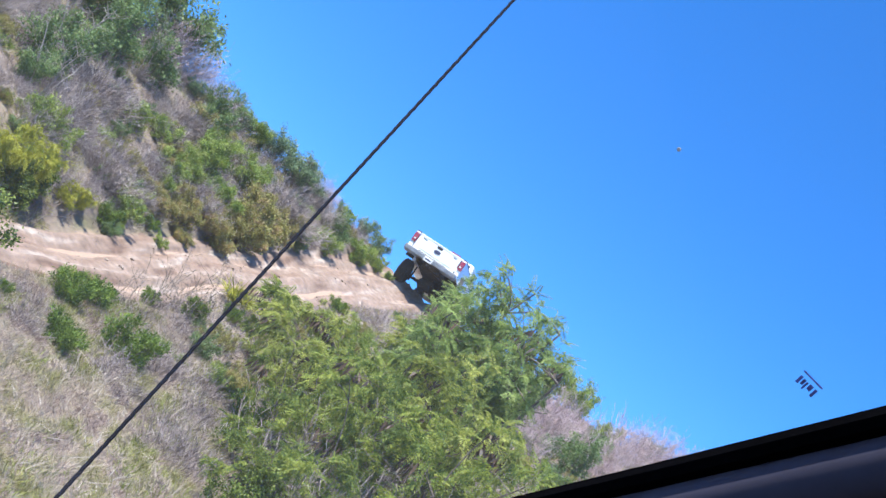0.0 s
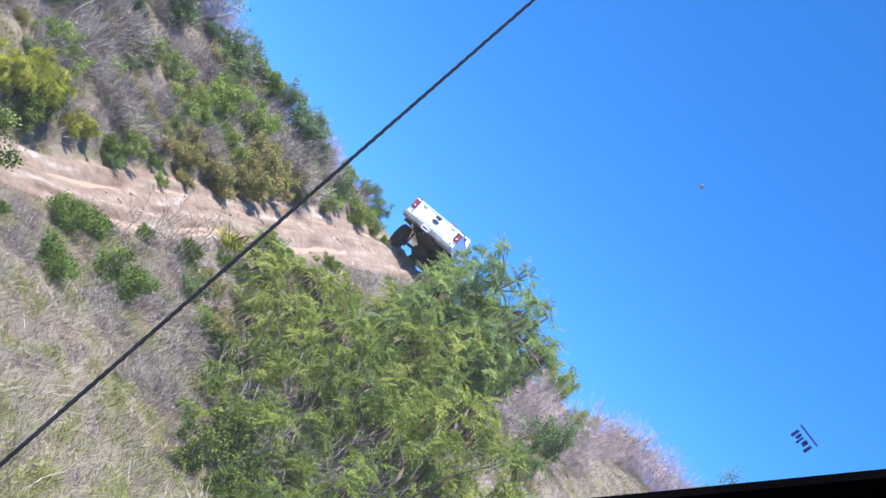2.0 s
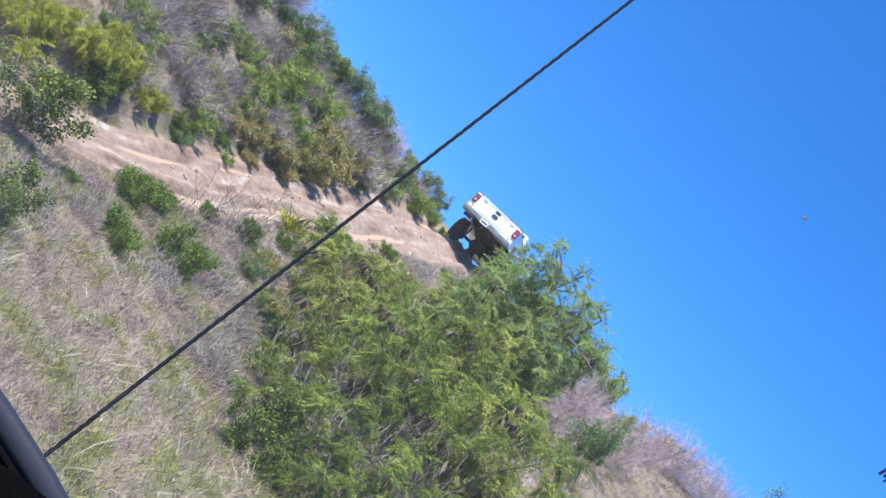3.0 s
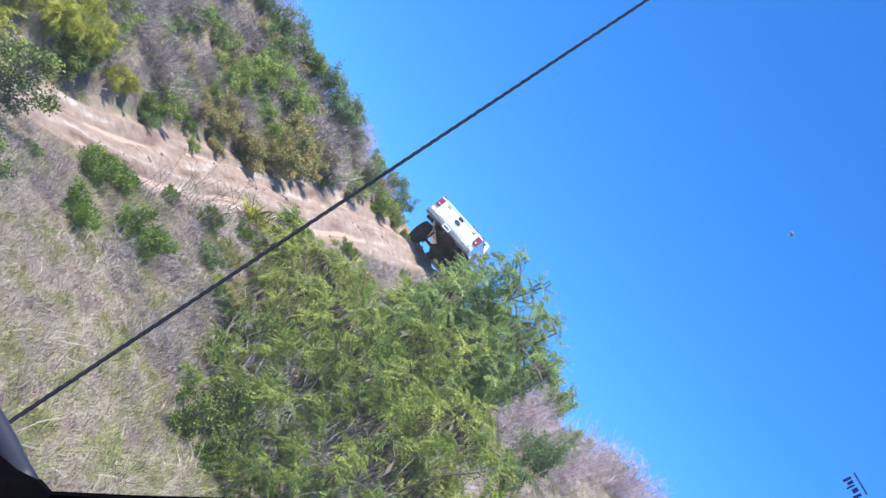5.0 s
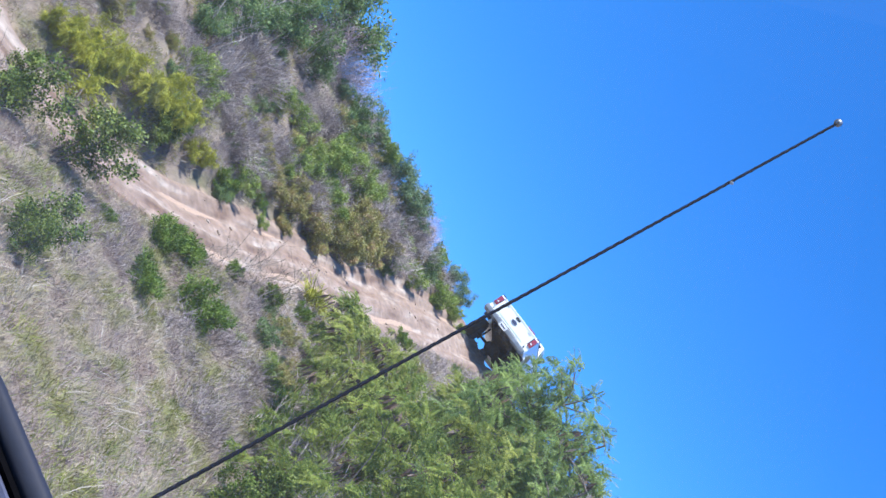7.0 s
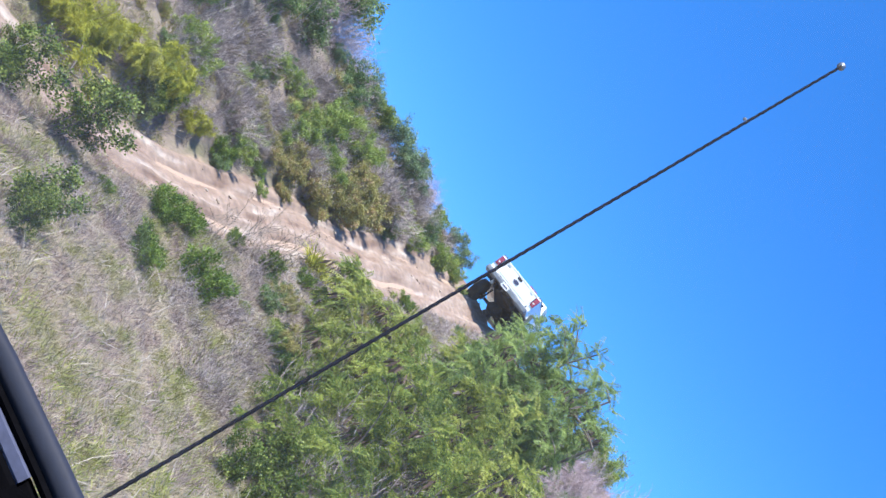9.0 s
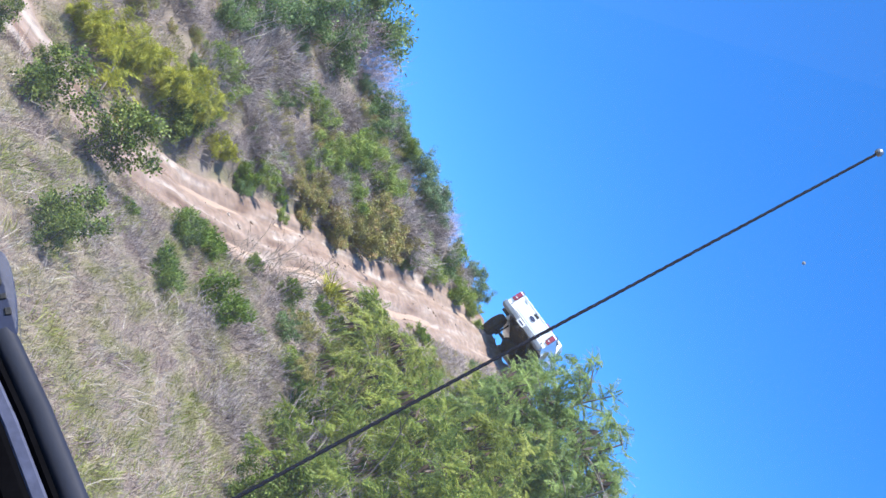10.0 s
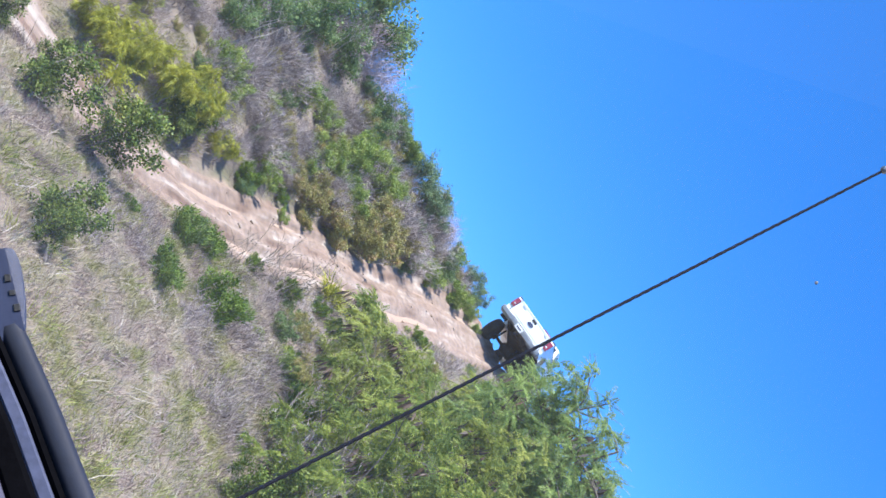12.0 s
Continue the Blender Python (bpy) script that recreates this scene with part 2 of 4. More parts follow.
def box(sx, sy, sz, at=(0, 0, 0), bevel=0.0, bm=None, taper=None, seg=2):
    """A bevelled block centred at `at`; taper: (x, y) scale of its top."""
    b = bmesh.new()
    bmesh.ops.create_cube(b, size=1.0)
    for v in b.verts:
        if taper and v.co.z > 0:
            v.co.x, v.co.y = v.co.x * taper[0], v.co.y * taper[1]
        v.co = Vector((v.co.x * sx + at[0], v.co.y * sy + at[1], v.co.z * sz + at[2]))
    if bevel:
        bmesh.ops.bevel(b, geom=b.edges[:], offset=bevel, segments=seg, profile=0.6, affect="EDGES")
    if bm is None:
        return b
    return join(bm, b)


def join(bm, b):
    me = bpy.data.meshes.new("tmp")
    b.to_mesh(me)
    b.free()
    bm.from_mesh(me)
    bpy.data.meshes.remove(me)
    return bm


def turned(profile, sides=24, axis="x"):
    """A body turned about the x axis from (x, radius) rows."""
    bm = bmesh.new()
    rings = []
    for x, r in profile:
        rings.append([bm.verts.new((x, r * math.cos(a), r * math.sin(a))) for a in (2 * math.pi * i / sides for i in range(sides))])
    for a, b in zip(rings, rings[1:]):
        for i in range(sides):
            bm.faces.new((a[i], a[(i + 1) % sides], b[(i + 1) % sides], b[i]))
    bm.faces.new(rings[0])
    bm.faces.new(rings[-1])
    return bm


def extruded(outline, x0, x1, bevel=0.0):
    """An outline of (y, z) rows drawn out from x0 to x1."""
    bm = bmesh.new()
    a = [bm.verts.new((x0, y, z)) for y, z in outline]
    b = [bm.verts.new((x1, y, z)) for y, z in outline]
    bm.faces.new(a)
    bm.faces.new(b[::-1])
    for i in range(len(a)):
        j = (i + 1) % len(a)
        bm.faces.new((a[i], b[i], b[j], a[j]))
    if bevel:
        bmesh.ops.bevel(bm, geom=bm.edges[:], offset=bevel, segments=2, profile=0.6, affect="EDGES")
    return bm


# ---- the hillside ----
TRACK = [(-30, 12.4), (-9, 13.3), (-6.5, 13.6), (-4.6, 14.3), (-3.4, 15.6), (-2.9, 17), (-2.42, 18.3), (-1.75, 21.1), (-1.18, 24.2), (0.02, 27.2),
         (1.38, 31.6), (2.85, 34.9), (3.8, 37), (4.9, 40), (5.9, 44), (7.0, 50)]
HALF = [0.9, 0.9, 0.9, 0.8, 0.75, 0.74, 0.80, 0.98, 0.96, 0.98, 1.2, 1.2, 1.15, 1.05, 1.05, 1.05]
TX, TY = np.array([p[0] for p in TRACK], float), np.array([p[1] for p in TRACK], float)


def track_x(y):
    return np.interp(y, TY, TX)


def slope(x, y):
    """Height of the hillside without its small bumps."""
    yc = np.clip(30 + 0.88 * (x + 5.3), 27.0, 37.2)
    over = np.maximum(y - yc, 0)
    yy = np.where(y < yc, y, yc + 0.9 * (1 - np.exp(-over / 3)))
    z = 0.061 * np.maximum(yy - 5.5, 0) ** 1.5
    d = np.maximum((track_x(yy) - x) * 0.93 - 1.1, 0)
    bank = 0.36 * np.minimum(d, 9) + 0.28 * (1 - np.exp(-d / 0.4))
    bank = bank * (1 - 0.36 * np.clip((yy - 29) / 6, 0, 1))
    far_rise = 0.12 * np.clip(x - 9, 0, 8) * np.clip((yy - 26) / 10, 0, 1)
    z = z + bank * np.clip((yy - 13) / 6, 0, 1) + far_rise - 0.06 * np.maximum(over - 4, 0)
    return np.maximum(z, 0)


def off_track(x, y):
    """Distance from the track's middle line over its half width."""
    best = np.full(np.shape(x), 99.0)
    for i in range(len(TRACK) - 1):
        ax, ay, bx, by = TX[i], TY[i], TX[i + 1], TY[i + 1]
        dx, dy = bx - ax, by - ay
        s = np.clip(((x - ax) * dx + (y - ay) * dy) / (dx * dx + dy * dy), 0, 1)
        w = HALF[i] + (HALF[i + 1] - HALF[i]) * s
        best = np.minimum(best, np.hypot(x - ax - s * dx, y - ay - s * dy) / w)
    return best


def bumps(x, y):
    return 0.16 * noise.noise((x * 0.45, y * 0.2, 3)) + 0.07 * noise.noise((x * 1.5, y * 0.5, 9))


def axis_steps(lo, hi, step, far_lo, far_hi):
    out, s, v = [], step, lo
    while v > far_lo:
        s *= 1.35
        v -= s
        out.append(v)
    out = out[::-1] + list(np.arange(lo, hi, step))
    s, v = step, hi
    while v < far_hi:
        out.append(v)
        s *= 1.35
        v += s
    return out


def build_ground():
    xs, ys = axis_steps(-11, 17, 0.1, -1800, 1800), axis_steps(6, 44, 0.1, -1800, 1800)
    verts, bare = [], []
    for y in ys:
        row = off_track(np.array(xs), np.full(len(xs), y))
        for x, o in zip(xs, row):
            cut = 0.2 * min(1, max(0, (1.5 - o) / 0.75))
            keep = min(1, max(0, (o - 0.9) / 0.8)) * min(1, max(0.0, (y - 4) / 6))
            verts.append((x, y, bumps(x, y) * keep - cut))
            bare.append(max(0.0, min(1.0, (1.35 if x < float(track_x(y)) else 1.12) - o)) * 0.8 if y < 50 else 0.0)
    nx, ny = len(xs), len(ys)
    verts = np.array(verts)
    verts[:, 2] += slope(verts[:, 0], verts[:, 1])
    i = np.arange((ny - 1) * nx).reshape(ny - 1, nx)[:, :-1].ravel()
    me = mesh_of("ground", verts, np.stack([i, i + 1, i + nx + 1, i + nx], 1), M_GROUND, True)
    a = me.attributes.new("bare", "FLOAT", "POINT")
    a.data.foreach_set("value", np.array(bare, np.float32))
    global table
    table = (np.array(xs), np.array(ys), np.array(verts)[:, 2].reshape(ny, nx))
    tagged(new("ground", me), "dry scrubby hillside soil with straw and bare patches", "ground", kind="structure")


def on_ground(x, y):
    """Heights of the built ground at many places."""
    xs, ys, zs = table
    i, j = np.clip(np.searchsorted(xs, x) - 1, 0, len(xs) - 2), np.clip(np.searchsorted(ys, y) - 1, 0, len(ys) - 2)
    u, v = (x - xs[i]) / (xs[i + 1] - xs[i]), (y - ys[j]) / (ys[j + 1] - ys[j])
    return (zs[j, i] * (1 - u) + zs[j, i + 1] * u) * (1 - v) + (zs[j + 1, i] * (1 - u) + zs[j + 1, i + 1] * u) * v


def build_track():
    pts = [Vector((x, y, 0)) for x, y in TRACK[1:]]
    line = []
    for i in range(len(pts) - 1):
        p0, p1, p2, p3 = pts[max(i - 1, 0)], pts[i], pts[i + 1], pts[min(i + 2, len(pts) - 1)]
        k = max(2, int((p2 - p1).length / 0.12))
        for j in range(k):
            t = j / k
            q = 0.5 * ((2 * p1) + (p2 - p0) * t + (2 * p0 - 5 * p1 + 4 * p2 - p3) * t * t + (3 * p1 - p0 - 3 * p2 + p3) * t ** 3)
            line.append((q, HALF[i + 1] + (HALF[i + 2] - HALF[i + 1]) * t))
    verts, lanes, n = [], [], 41
    for j, (q, w) in enumerate(line):
        a, b = line[max(j - 1, 0)][0], line[min(j + 1, len(line) - 1)][0]
        side = (b - a).normalized().cross(Vector((0, 0, 1)))
        wander = 0.12 * noise.noise((q.x * 0.5, q.y * 0.5, 40))
        for k in range(n):
            u = -1.45 + 2.9 * k / (n - 1)
            p = q + side * (u * w)
            z = float(slope(np.array(p.x), np.array(p.y))) - 0.09
            rut = math.exp(-((abs(u + wander) - 0.52) / 0.17) ** 2) * (0.10 + 0.07 * noise.noise((p.x * 0.6, p.y * 0.6, 21)))
            along = j * 0.12
            rough = 0.06 * noise.noise((u * 3.0 + along * 0.12, along * 0.10, 5)) + 0.05 * noise.noise((u * 8 + along * 0.3, along * 0.25, 8)) + 0.03 * noise.noise((u * 15 - along * 0.4, along * 0.7, 2)) + 0.02 * noise.noise((p.x * 5, p.y * 5, 4))
            lanes.append((u * 3.6 + along * 0.12, along * 0.42, 0.5 * noise.noise((p.x, p.y, 61))))
            edge = max(0, abs(u) - 0.92 - 0.05 * noise.noise((p.x * 2.2, p.y * 2.2, 33))) * (0.25 if u < 0 else 0.7)
            verts.append((p.x, p.y, z - rut + rough - edge))
    i = np.arange((len(line) - 1) * n).reshape(-1, n)[:, :-1].ravel()
    me = mesh_of("dirt_track", verts, np.stack([i, i + 1, i + n + 1, i + n], 1), M_DIRT, True)
    lane = me.attributes.new("lane", "FLOAT_VECTOR", "POINT")
    lane.data.foreach_set("vector", np.array(lanes, np.float32).ravel())
    tagged(new("dirt_track", me), "rutted pale tan dirt track climbing the hillside", "dirt track", kind="structure")
    return np.array(verts).reshape(-1, n, 3)


def clod_mesh(seed):
    g = np.random.default_rng(seed)
    bm = bmesh.new()
    bmesh.ops.create_icosphere(bm, subdivisions=1, radius=0.5)
    for v in bm.verts:
        v.co *= float(g.uniform(0.7, 1.15))
        v.co.z *= 0.6
    me = bpy.data.meshes.new("stone")
    bm.to_mesh(me)
    bm.free()
    me.materials.append(M_STONE)
    return me


build_ground()
track_grid = build_track()
track_ob = bpy.data.objects["dirt_track"]
clods = [clod_mesh(i) for i in range(3)]
pick = np.random.default_rng(77)
for i in range(170):
    j, k = int(pick.uniform(0.2, 0.97) * len(track_grid)), int(np.clip(20 + pick.normal() * 9, 5, 36))
    x, y, z = (float(c) for c in track_grid[j, k])
    ob = child("stone", clods[i % 3], track_ob)
    size = float(0.03 + 0.11 * pick.random() ** 2.5)
    ob.matrix_basis = pose(x, y, z + 0.12 * size, 0, 0, float(pick.uniform(0, 360))) @ Matrix.Diagonal((size, size * float(pick.uniform(0.6, 1.2)), size, 1))

# ---- plants ----
rng = np.random.default_rng(7)


def unit(v):
    return v / np.maximum(np.linalg.norm(v, axis=-1, keepdims=True), 1e-9)


def blades(p, d, length, width, g, bend=0.0, flat=None):
    """Kite-shaped leaves at p along d. flat: their normals, else at random."""
    p, d = np.asarray(p, float), unit(np.asarray(d, float))
    nrm = unit(g.normal(size=p.shape)) if flat is None else flat
    s = unit(np.cross(d, nrm))
    up = np.cross(s, d)
    length, width = np.broadcast_to(length, len(p))[:, None], np.broadcast_to(width, len(p))[:, None]
    mid = p + d * length * 0.45
    v = np.stack([p, mid + s * width / 2, p + d * length - up * length * bend, mid - s * width / 2], 1)
    return v.reshape(-1, 3), np.arange(len(p) * 4).reshape(-1, 4)


def sticks(a, b, r0, r1):
    """Tapered three-sided sticks from a to b."""
    a, b = np.asarray(a, float), np.asarray(b, float)
    d = unit(b - a)
    ref = np.where(np.abs(d[:, 2:3]) > 0.9, [[1.0, 0, 0]], [[0, 0, 1.0]])
    s = unit(np.cross(d, ref))
    t = np.cross(d, s)
    rings = []
    for c, r in ((a, np.broadcast_to(r0, len(a))), (b, np.broadcast_to(r1, len(a)))):
        for ang in (0, 2.094, 4.189):
            rings.append(c + (s * math.cos(ang) + t * math.sin(ang)) * r[:, None])
    v = np.stack(rings, 1).reshape(-1, 3)
    k = np.arange(len(a))[:, None] * 6
    f = np.concatenate([k + np.array([[0, 1, 4, 3]]), k + np.array([[1, 2, 5, 4]]), k + np.array([[2, 0, 3, 5]])])
    return v, f


def grow(g, stems, h, lean, limbs, twigs, r, limb_len, twig_len, droop=0.2, wave=0.12):
    """A bush's wood: sticks (a, b, r0, r1), and the leafy ends (point, direction)."""
    A, B, R0, R1, tips = [], [], [], [], []

    def run(p, d, length, r0, r1, n, bend):
        pts = [p]
        for i in range(n):
            q = pts[-1] + d * length / n
            A.append(pts[-1]); B.append(q)
            R0.append(r0 + (r1 - r0) * i / n); R1.append(r0 + (r1 - r0) * (i + 1) / n)
            pts.append(q)
            d = unit(d + g.normal(size=3) * wave + np.array([0, 0, bend]))
        return pts, d

    for s in range(stems):
        az = 2 * math.pi * (s + g.uniform(-0.3, 0.3)) / stems
        d = unit(np.array([math.cos(az) * lean, math.sin(az) * lean, 1.0]) + g.normal(size=3) * 0.08)
        pts, d = run(np.array([math.cos(az), math.sin(az), 0]) * 0.04 * h - np.array([0, 0, 0.15]), d, h * g.uniform(0.75, 0.98), r, r * 0.3, 7, -0.02)
        for _ in range(limbs):
            k = g.integers(2, 8)
            base = pts[k]
            a2 = g.uniform(0, 2 * math.pi)
            d2 = unit(np.array([math.cos(a2), math.sin(a2), g.uniform(0.1, 0.9)]))
            lp, d3 = run(base, d2, limb_len * h * g.uniform(0.6, 1.1) * (1.15 - 0.5 * k / 7), r * 0.4, r * 0.12, 4, -droop * 0.4)
            for _ in range(twigs):
                b2 = lp[g.integers(1, 5)]
                d4 = unit(d3 + g.normal(size=3) * 0.8)
                tp, d5 = run(b2, d4, twig_len * h * g.uniform(0.6, 1.2), r * 0.12, r * 0.05, 2, -droop)
                tips += [(tp[1], d4), (tp[2], d5)]
            tips.append((lp[-1], d3))
        tips.append((pts[-1], d))
    return (np.array(A), np.array(B), np.array(R0), np.array(R1)), np.array([t[0] for t in tips]), np.array([t[1] for t in tips])


def fronds(g, p, d, per, size, leaflets, leaf_len, leaf_w, droop):
    """Feathery compound leaves: paired leaflets along a drooping stalk."""
    n = len(p) * per
    p, d = np.repeat(p, per, 0), np.repeat(d, per, 0)
    d = unit(d + g.normal(size=(n, 3)) * 0.75 + [0, 0, -droop])
    L = size * g.uniform(0.6, 1.2, n)
    up = unit(np.array([0, 0, 1.0]) + g.normal(size=(n, 3)) * 0.45)
    side = unit(np.cross(d, up))
    up = np.cross(side, d)
    P, D, F, W = [], [], [], []
    for j in range(leaflets):
        u = (j + 0.7) / leaflets
        at = p + d * (L * u)[:, None] - up * (L * u * u * 0.35)[:, None]
        for sgn in (-1, 1):
            P.append(at)
            D.append(unit(side * sgn + d * 0.45 - up * 0.25 + g.normal(size=(n, 3)) * 0.1))
            F.append(up)
            W.append(np.full(n, leaf_len * (1.15 - 0.55 * u)))
    P, D, F, W = np.concatenate(P), np.concatenate(D), np.concatenate(F), np.concatenate(W)
    return blades(P, D, W, leaf_w, g, 0.15, unit(F + g.normal(size=F.shape) * 0.25))


def pod_mesh():
    g = np.random.default_rng(3)
    q = g.normal(size=(20, 3)) * [0.10, 0.10, 0.05]
    return mesh_of("seed_pod_cluster", *blades(q, np.array([0, 0, -1.0]) + g.normal(size=q.shape) * 0.3, 0.30, 0.06, g), M_POD)


POD_MESH = pod_mesh()


def plant(name, label, category, group=""):
    ob = tagged(new(name), label, category, group)
    return ob


def feathery_tree(seed, h, mat, name, label, per=7, frond=0.34, pods=0, stems=3, lean=0.28, limbs=8, twigs=5, bark=None, droop=0.25, category="tree", limit=None, leaflet=(0.095, 0.019)):
    g = np.random.default_rng(seed)
    ob = plant(name, label, category, "feathery trees below the track")
    wood, p, d = grow(g, stems, h, lean, limbs, twigs, 0.0095 * h, 0.34, 0.13, droop)
    if limit:
        keep = p[:, 2] < np.interp(p[:, 0], *zip(*limit))
        low = np.maximum(wood[0][:, 2], wood[1][:, 2]) + 14 * wood[2] < np.interp(wood[1][:, 0], *zip(*limit)) + 0.1
        ends, joined = set(), []
        for a, b, ok in zip(wood[0], wood[1], low):
            joined.append(bool(ok) and (a[2] < 0 or a.tobytes() in ends))
            if joined[-1]:
                ends.add(b.tobytes())
        keep &= np.array([q.tobytes() in ends for q in p])
        p, d, wood = p[keep], d[keep], tuple(w[np.array(joined)] for w in wood)
    child("trunk", mesh_of("trunk", *sticks(*wood), bark or M_BARK), ob)
    child("crown", mesh_of("crown", *fronds(g, p, d, per, frond, 9, *leaflet, 0.3), mat), ob)
    for q in p[g.choice(len(p), pods)] if pods else ():
        child("seed_pod_cluster", POD_MESH, ob, "hanging cluster of dry brown seed pods", pose(*(q - [0, 0, 0.08]), 0, 0, float(g.uniform(0, 360))))
    return ob


def leafy_bush(seed, h, mat, name, label, leaf=0.07, leaf_w=0.04, per=9, stems=5, lean=0.55, limbs=7, twigs=4, category="bush", group="", bark=None, r=0.012, limb_len=0.36, upward=0.0, clump=0.05):
    g = np.random.default_rng(seed)
    ob = plant(name, label, category, group)
    wood, p, d = grow(g, stems, h, lean, limbs, twigs, r * h + 0.004, limb_len, 0.14, 0.05)
    slim = np.array([0.78, 0.78, 1.15])
    wood, p = (wood[0] * slim, wood[1] * slim, wood[2], wood[3]), p * slim
    child("stems", mesh_of("stems", *sticks(*wood), bark or M_BARK), ob)
    q = np.repeat(p, per, 0) + g.normal(size=(len(p) * per, 3)) * clump * h
    dd = unit(np.repeat(d, per, 0) + g.normal(size=q.shape) * 0.9 + [0, 0, upward])
    child("foliage", mesh_of("foliage", *blades(q, dd, leaf * g.uniform(0.6, 1.25, len(q)), leaf_w * g.uniform(0.7, 1.2, len(q)), g, 0.1), mat), ob)
    return ob


def dry_brush(seed, h, mat, name, label, count=420, group="", width=0.011, lean=0.8, category="dry shrub"):
    g = np.random.default_rng(seed)
    ob = plant(name, label, category, group)
    n = count // 6
    d0 = unit(np.stack([g.normal(size=n) * lean, g.normal(size=n) * lean, np.full(n, 1.0)], 1))
    a = np.stack([g.normal(size=n) * 0.28 * h, g.normal(size=n) * 0.28 * h, np.full(n, -0.06)], 1)
    L = h * g.uniform(0.45, 0.95, n)
    b = a + d0 * L[:, None] * 0.6
    d1 = unit(d0 + g.normal(size=d0.shape) * 0.25)
    c = b + d1 * L[:, None] * 0.5
    v1, f1 = sticks(np.concatenate([a, b]), np.concatenate([b, c]), width * 0.7, width * 0.35)
    child("stems", mesh_of("stems", v1, f1, mat), ob)
    m = count
    k = g.integers(0, n, m)
    u = g.uniform(0.25, 1.0, m)[:, None]
    at = np.where(u < 0.55, a[k] + (b[k] - a[k]) * u / 0.55, b[k] + (c[k] - b[k]) * (u - 0.55) / 0.45)
    dd = d1[k] + g.normal(size=(m, 3)) * 0.95
    child("twigs", mesh_of("twigs", *blades(at, dd, h * g.uniform(0.15, 0.4, m), width, g, 0.15), mat), ob)
    for o in ob.children:
        o.data.transform(Matrix.Diagonal((0.85, 0.85, 1.08, 1)))
    return ob


def strap_plant(seed, h, name, label):
    g = np.random.default_rng(seed)
    ob = plant(name, label, "plant")
    n = 380
    az = g.uniform(0, 6.28, n)
    d = np.stack([np.cos(az), np.sin(az), g.uniform(0.2, 1.6, n)], 1)
    child("leaves", mesh_of("leaves", *blades(g.normal(size=(n, 3)) * [0.16, 0.16, 0.04] + [0, 0, 0.1], d, h * g.uniform(0.3, 0.8, n), 0.03, g, 0.8), M_FROND_YELLOW), ob)
    return ob


def stand(ob, x, y, size=1.0, first=False, sink=0.03):
    m = Matrix.Translation((x, y, float(on_ground(np.array(x), np.array(y))) - sink)) @ Matrix.Rotation(float(rng.uniform(0, 6.28)), 4, "Z") @ Matrix.Diagonal((size, size, size * float(rng.uniform(0.9, 1.1)), 1))
    if first:
        ob.matrix_basis = m
        return ob
    c = copy_thing(ob, Matrix.Identity(4))
    c.matrix_basis = m
    return c


def spread_things(kinds, spots, grown=1.0):
    """spots: x, y, size. The first spot of each kind takes the plant itself."""
    used = set()
    for i, (x, y, s) in enumerate(spots):
        k = kinds[i % len(kinds)]
        stand(k, x, y, s * grown, first=k.name not in used)
        used.add(k.name)


# feathery trees below the track
CROWN = [(-1.9, 0.0), (-1.6, 2.7), (-1.5, 3.6), (-1.3, 4.1), (-1.1, 4.4), (-0.7, 4.55), (-0.25, 4.5), (0.05, 4.2), (0.45, 4.4), (0.9, 4.6), (1.0, 3.8), (1.2, 3.7), (1.3, 0.0)]
TALL = "tall grey-green feathery tree on the slope before the track's crest"
for seed, x, y, h, lean, limit in ((14, 4.25, 20.4, 5.3, 0.26, CROWN), (19, 4.2, 20.7, 5.2, 0.34, [(x, z - 0.15) for x, z in CROWN])):
    tall = feathery_tree(seed, h, M_FROND_BLUE, "feathery_tree", TALL, per=5, frond=0.29, pods=5, stems=7, lean=lean, limbs=12, twigs=6, limit=limit, leaflet=(0.08, 0.021))
    tall.matrix_basis = Matrix.Translation((x, y, float(on_ground(np.array(x), np.array(y))) - 0.03))
mass = [feathery_tree(20 + i, 3.0, (M_FROND, M_FROND_GREEN, M_FROND)[i], "feathery_tree", ("yellow-green feathery tree with hanging brown seed pods", "mid-green feathery tree with brown seed pods", "yellow-green feathery tree with hanging brown seed pods")[i], per=4, frond=0.31, pods=16, stems=4, lean=0.55, limbs=5, twigs=5, leaflet=(0.085, 0.026)) for i in range(3)]
spread_things(mass, [(1.75, 15.9, 0.7), (1.15, 18.7, 0.5), (0.75, 20.4, 0.3), (0.75, 22.3, 0.36), (1.7, 26.2, 0.28), (1.9, 22.1, 0.42), (1.45, 24.3, 0.34), (2.1, 17.5, 0.85), (3.0, 16.9, 0.98), (4.4, 16.2, 0.8), (2.9, 19.4, 0.66), (3.3, 20.4, 0.95), (3.1, 18.2, 1.0), (2.55, 20.9, 0.6), (4.7, 17.4, 0.72), (4.75, 15.2, 0.72), (5.2, 16.0, 0.6)])
# the lowest trees take the leaf colour darkened for shade
spread_things([feathery_tree(27, 3.0, M_FROND_SHADED, "feathery_tree", "feathery tree low on the slope with shade put into its deep green leaves", per=4, frond=0.31, pods=6, stems=4, lean=0.55, limbs=5, twigs=5, leaflet=(0.085, 0.026))], [(2.9, 12.4, 0.55), (1.75, 12.7, 0.5), (2.2, 11.4, 0.45), (2.3, 14.2, 0.74), (3.4, 14.6, 0.9)])
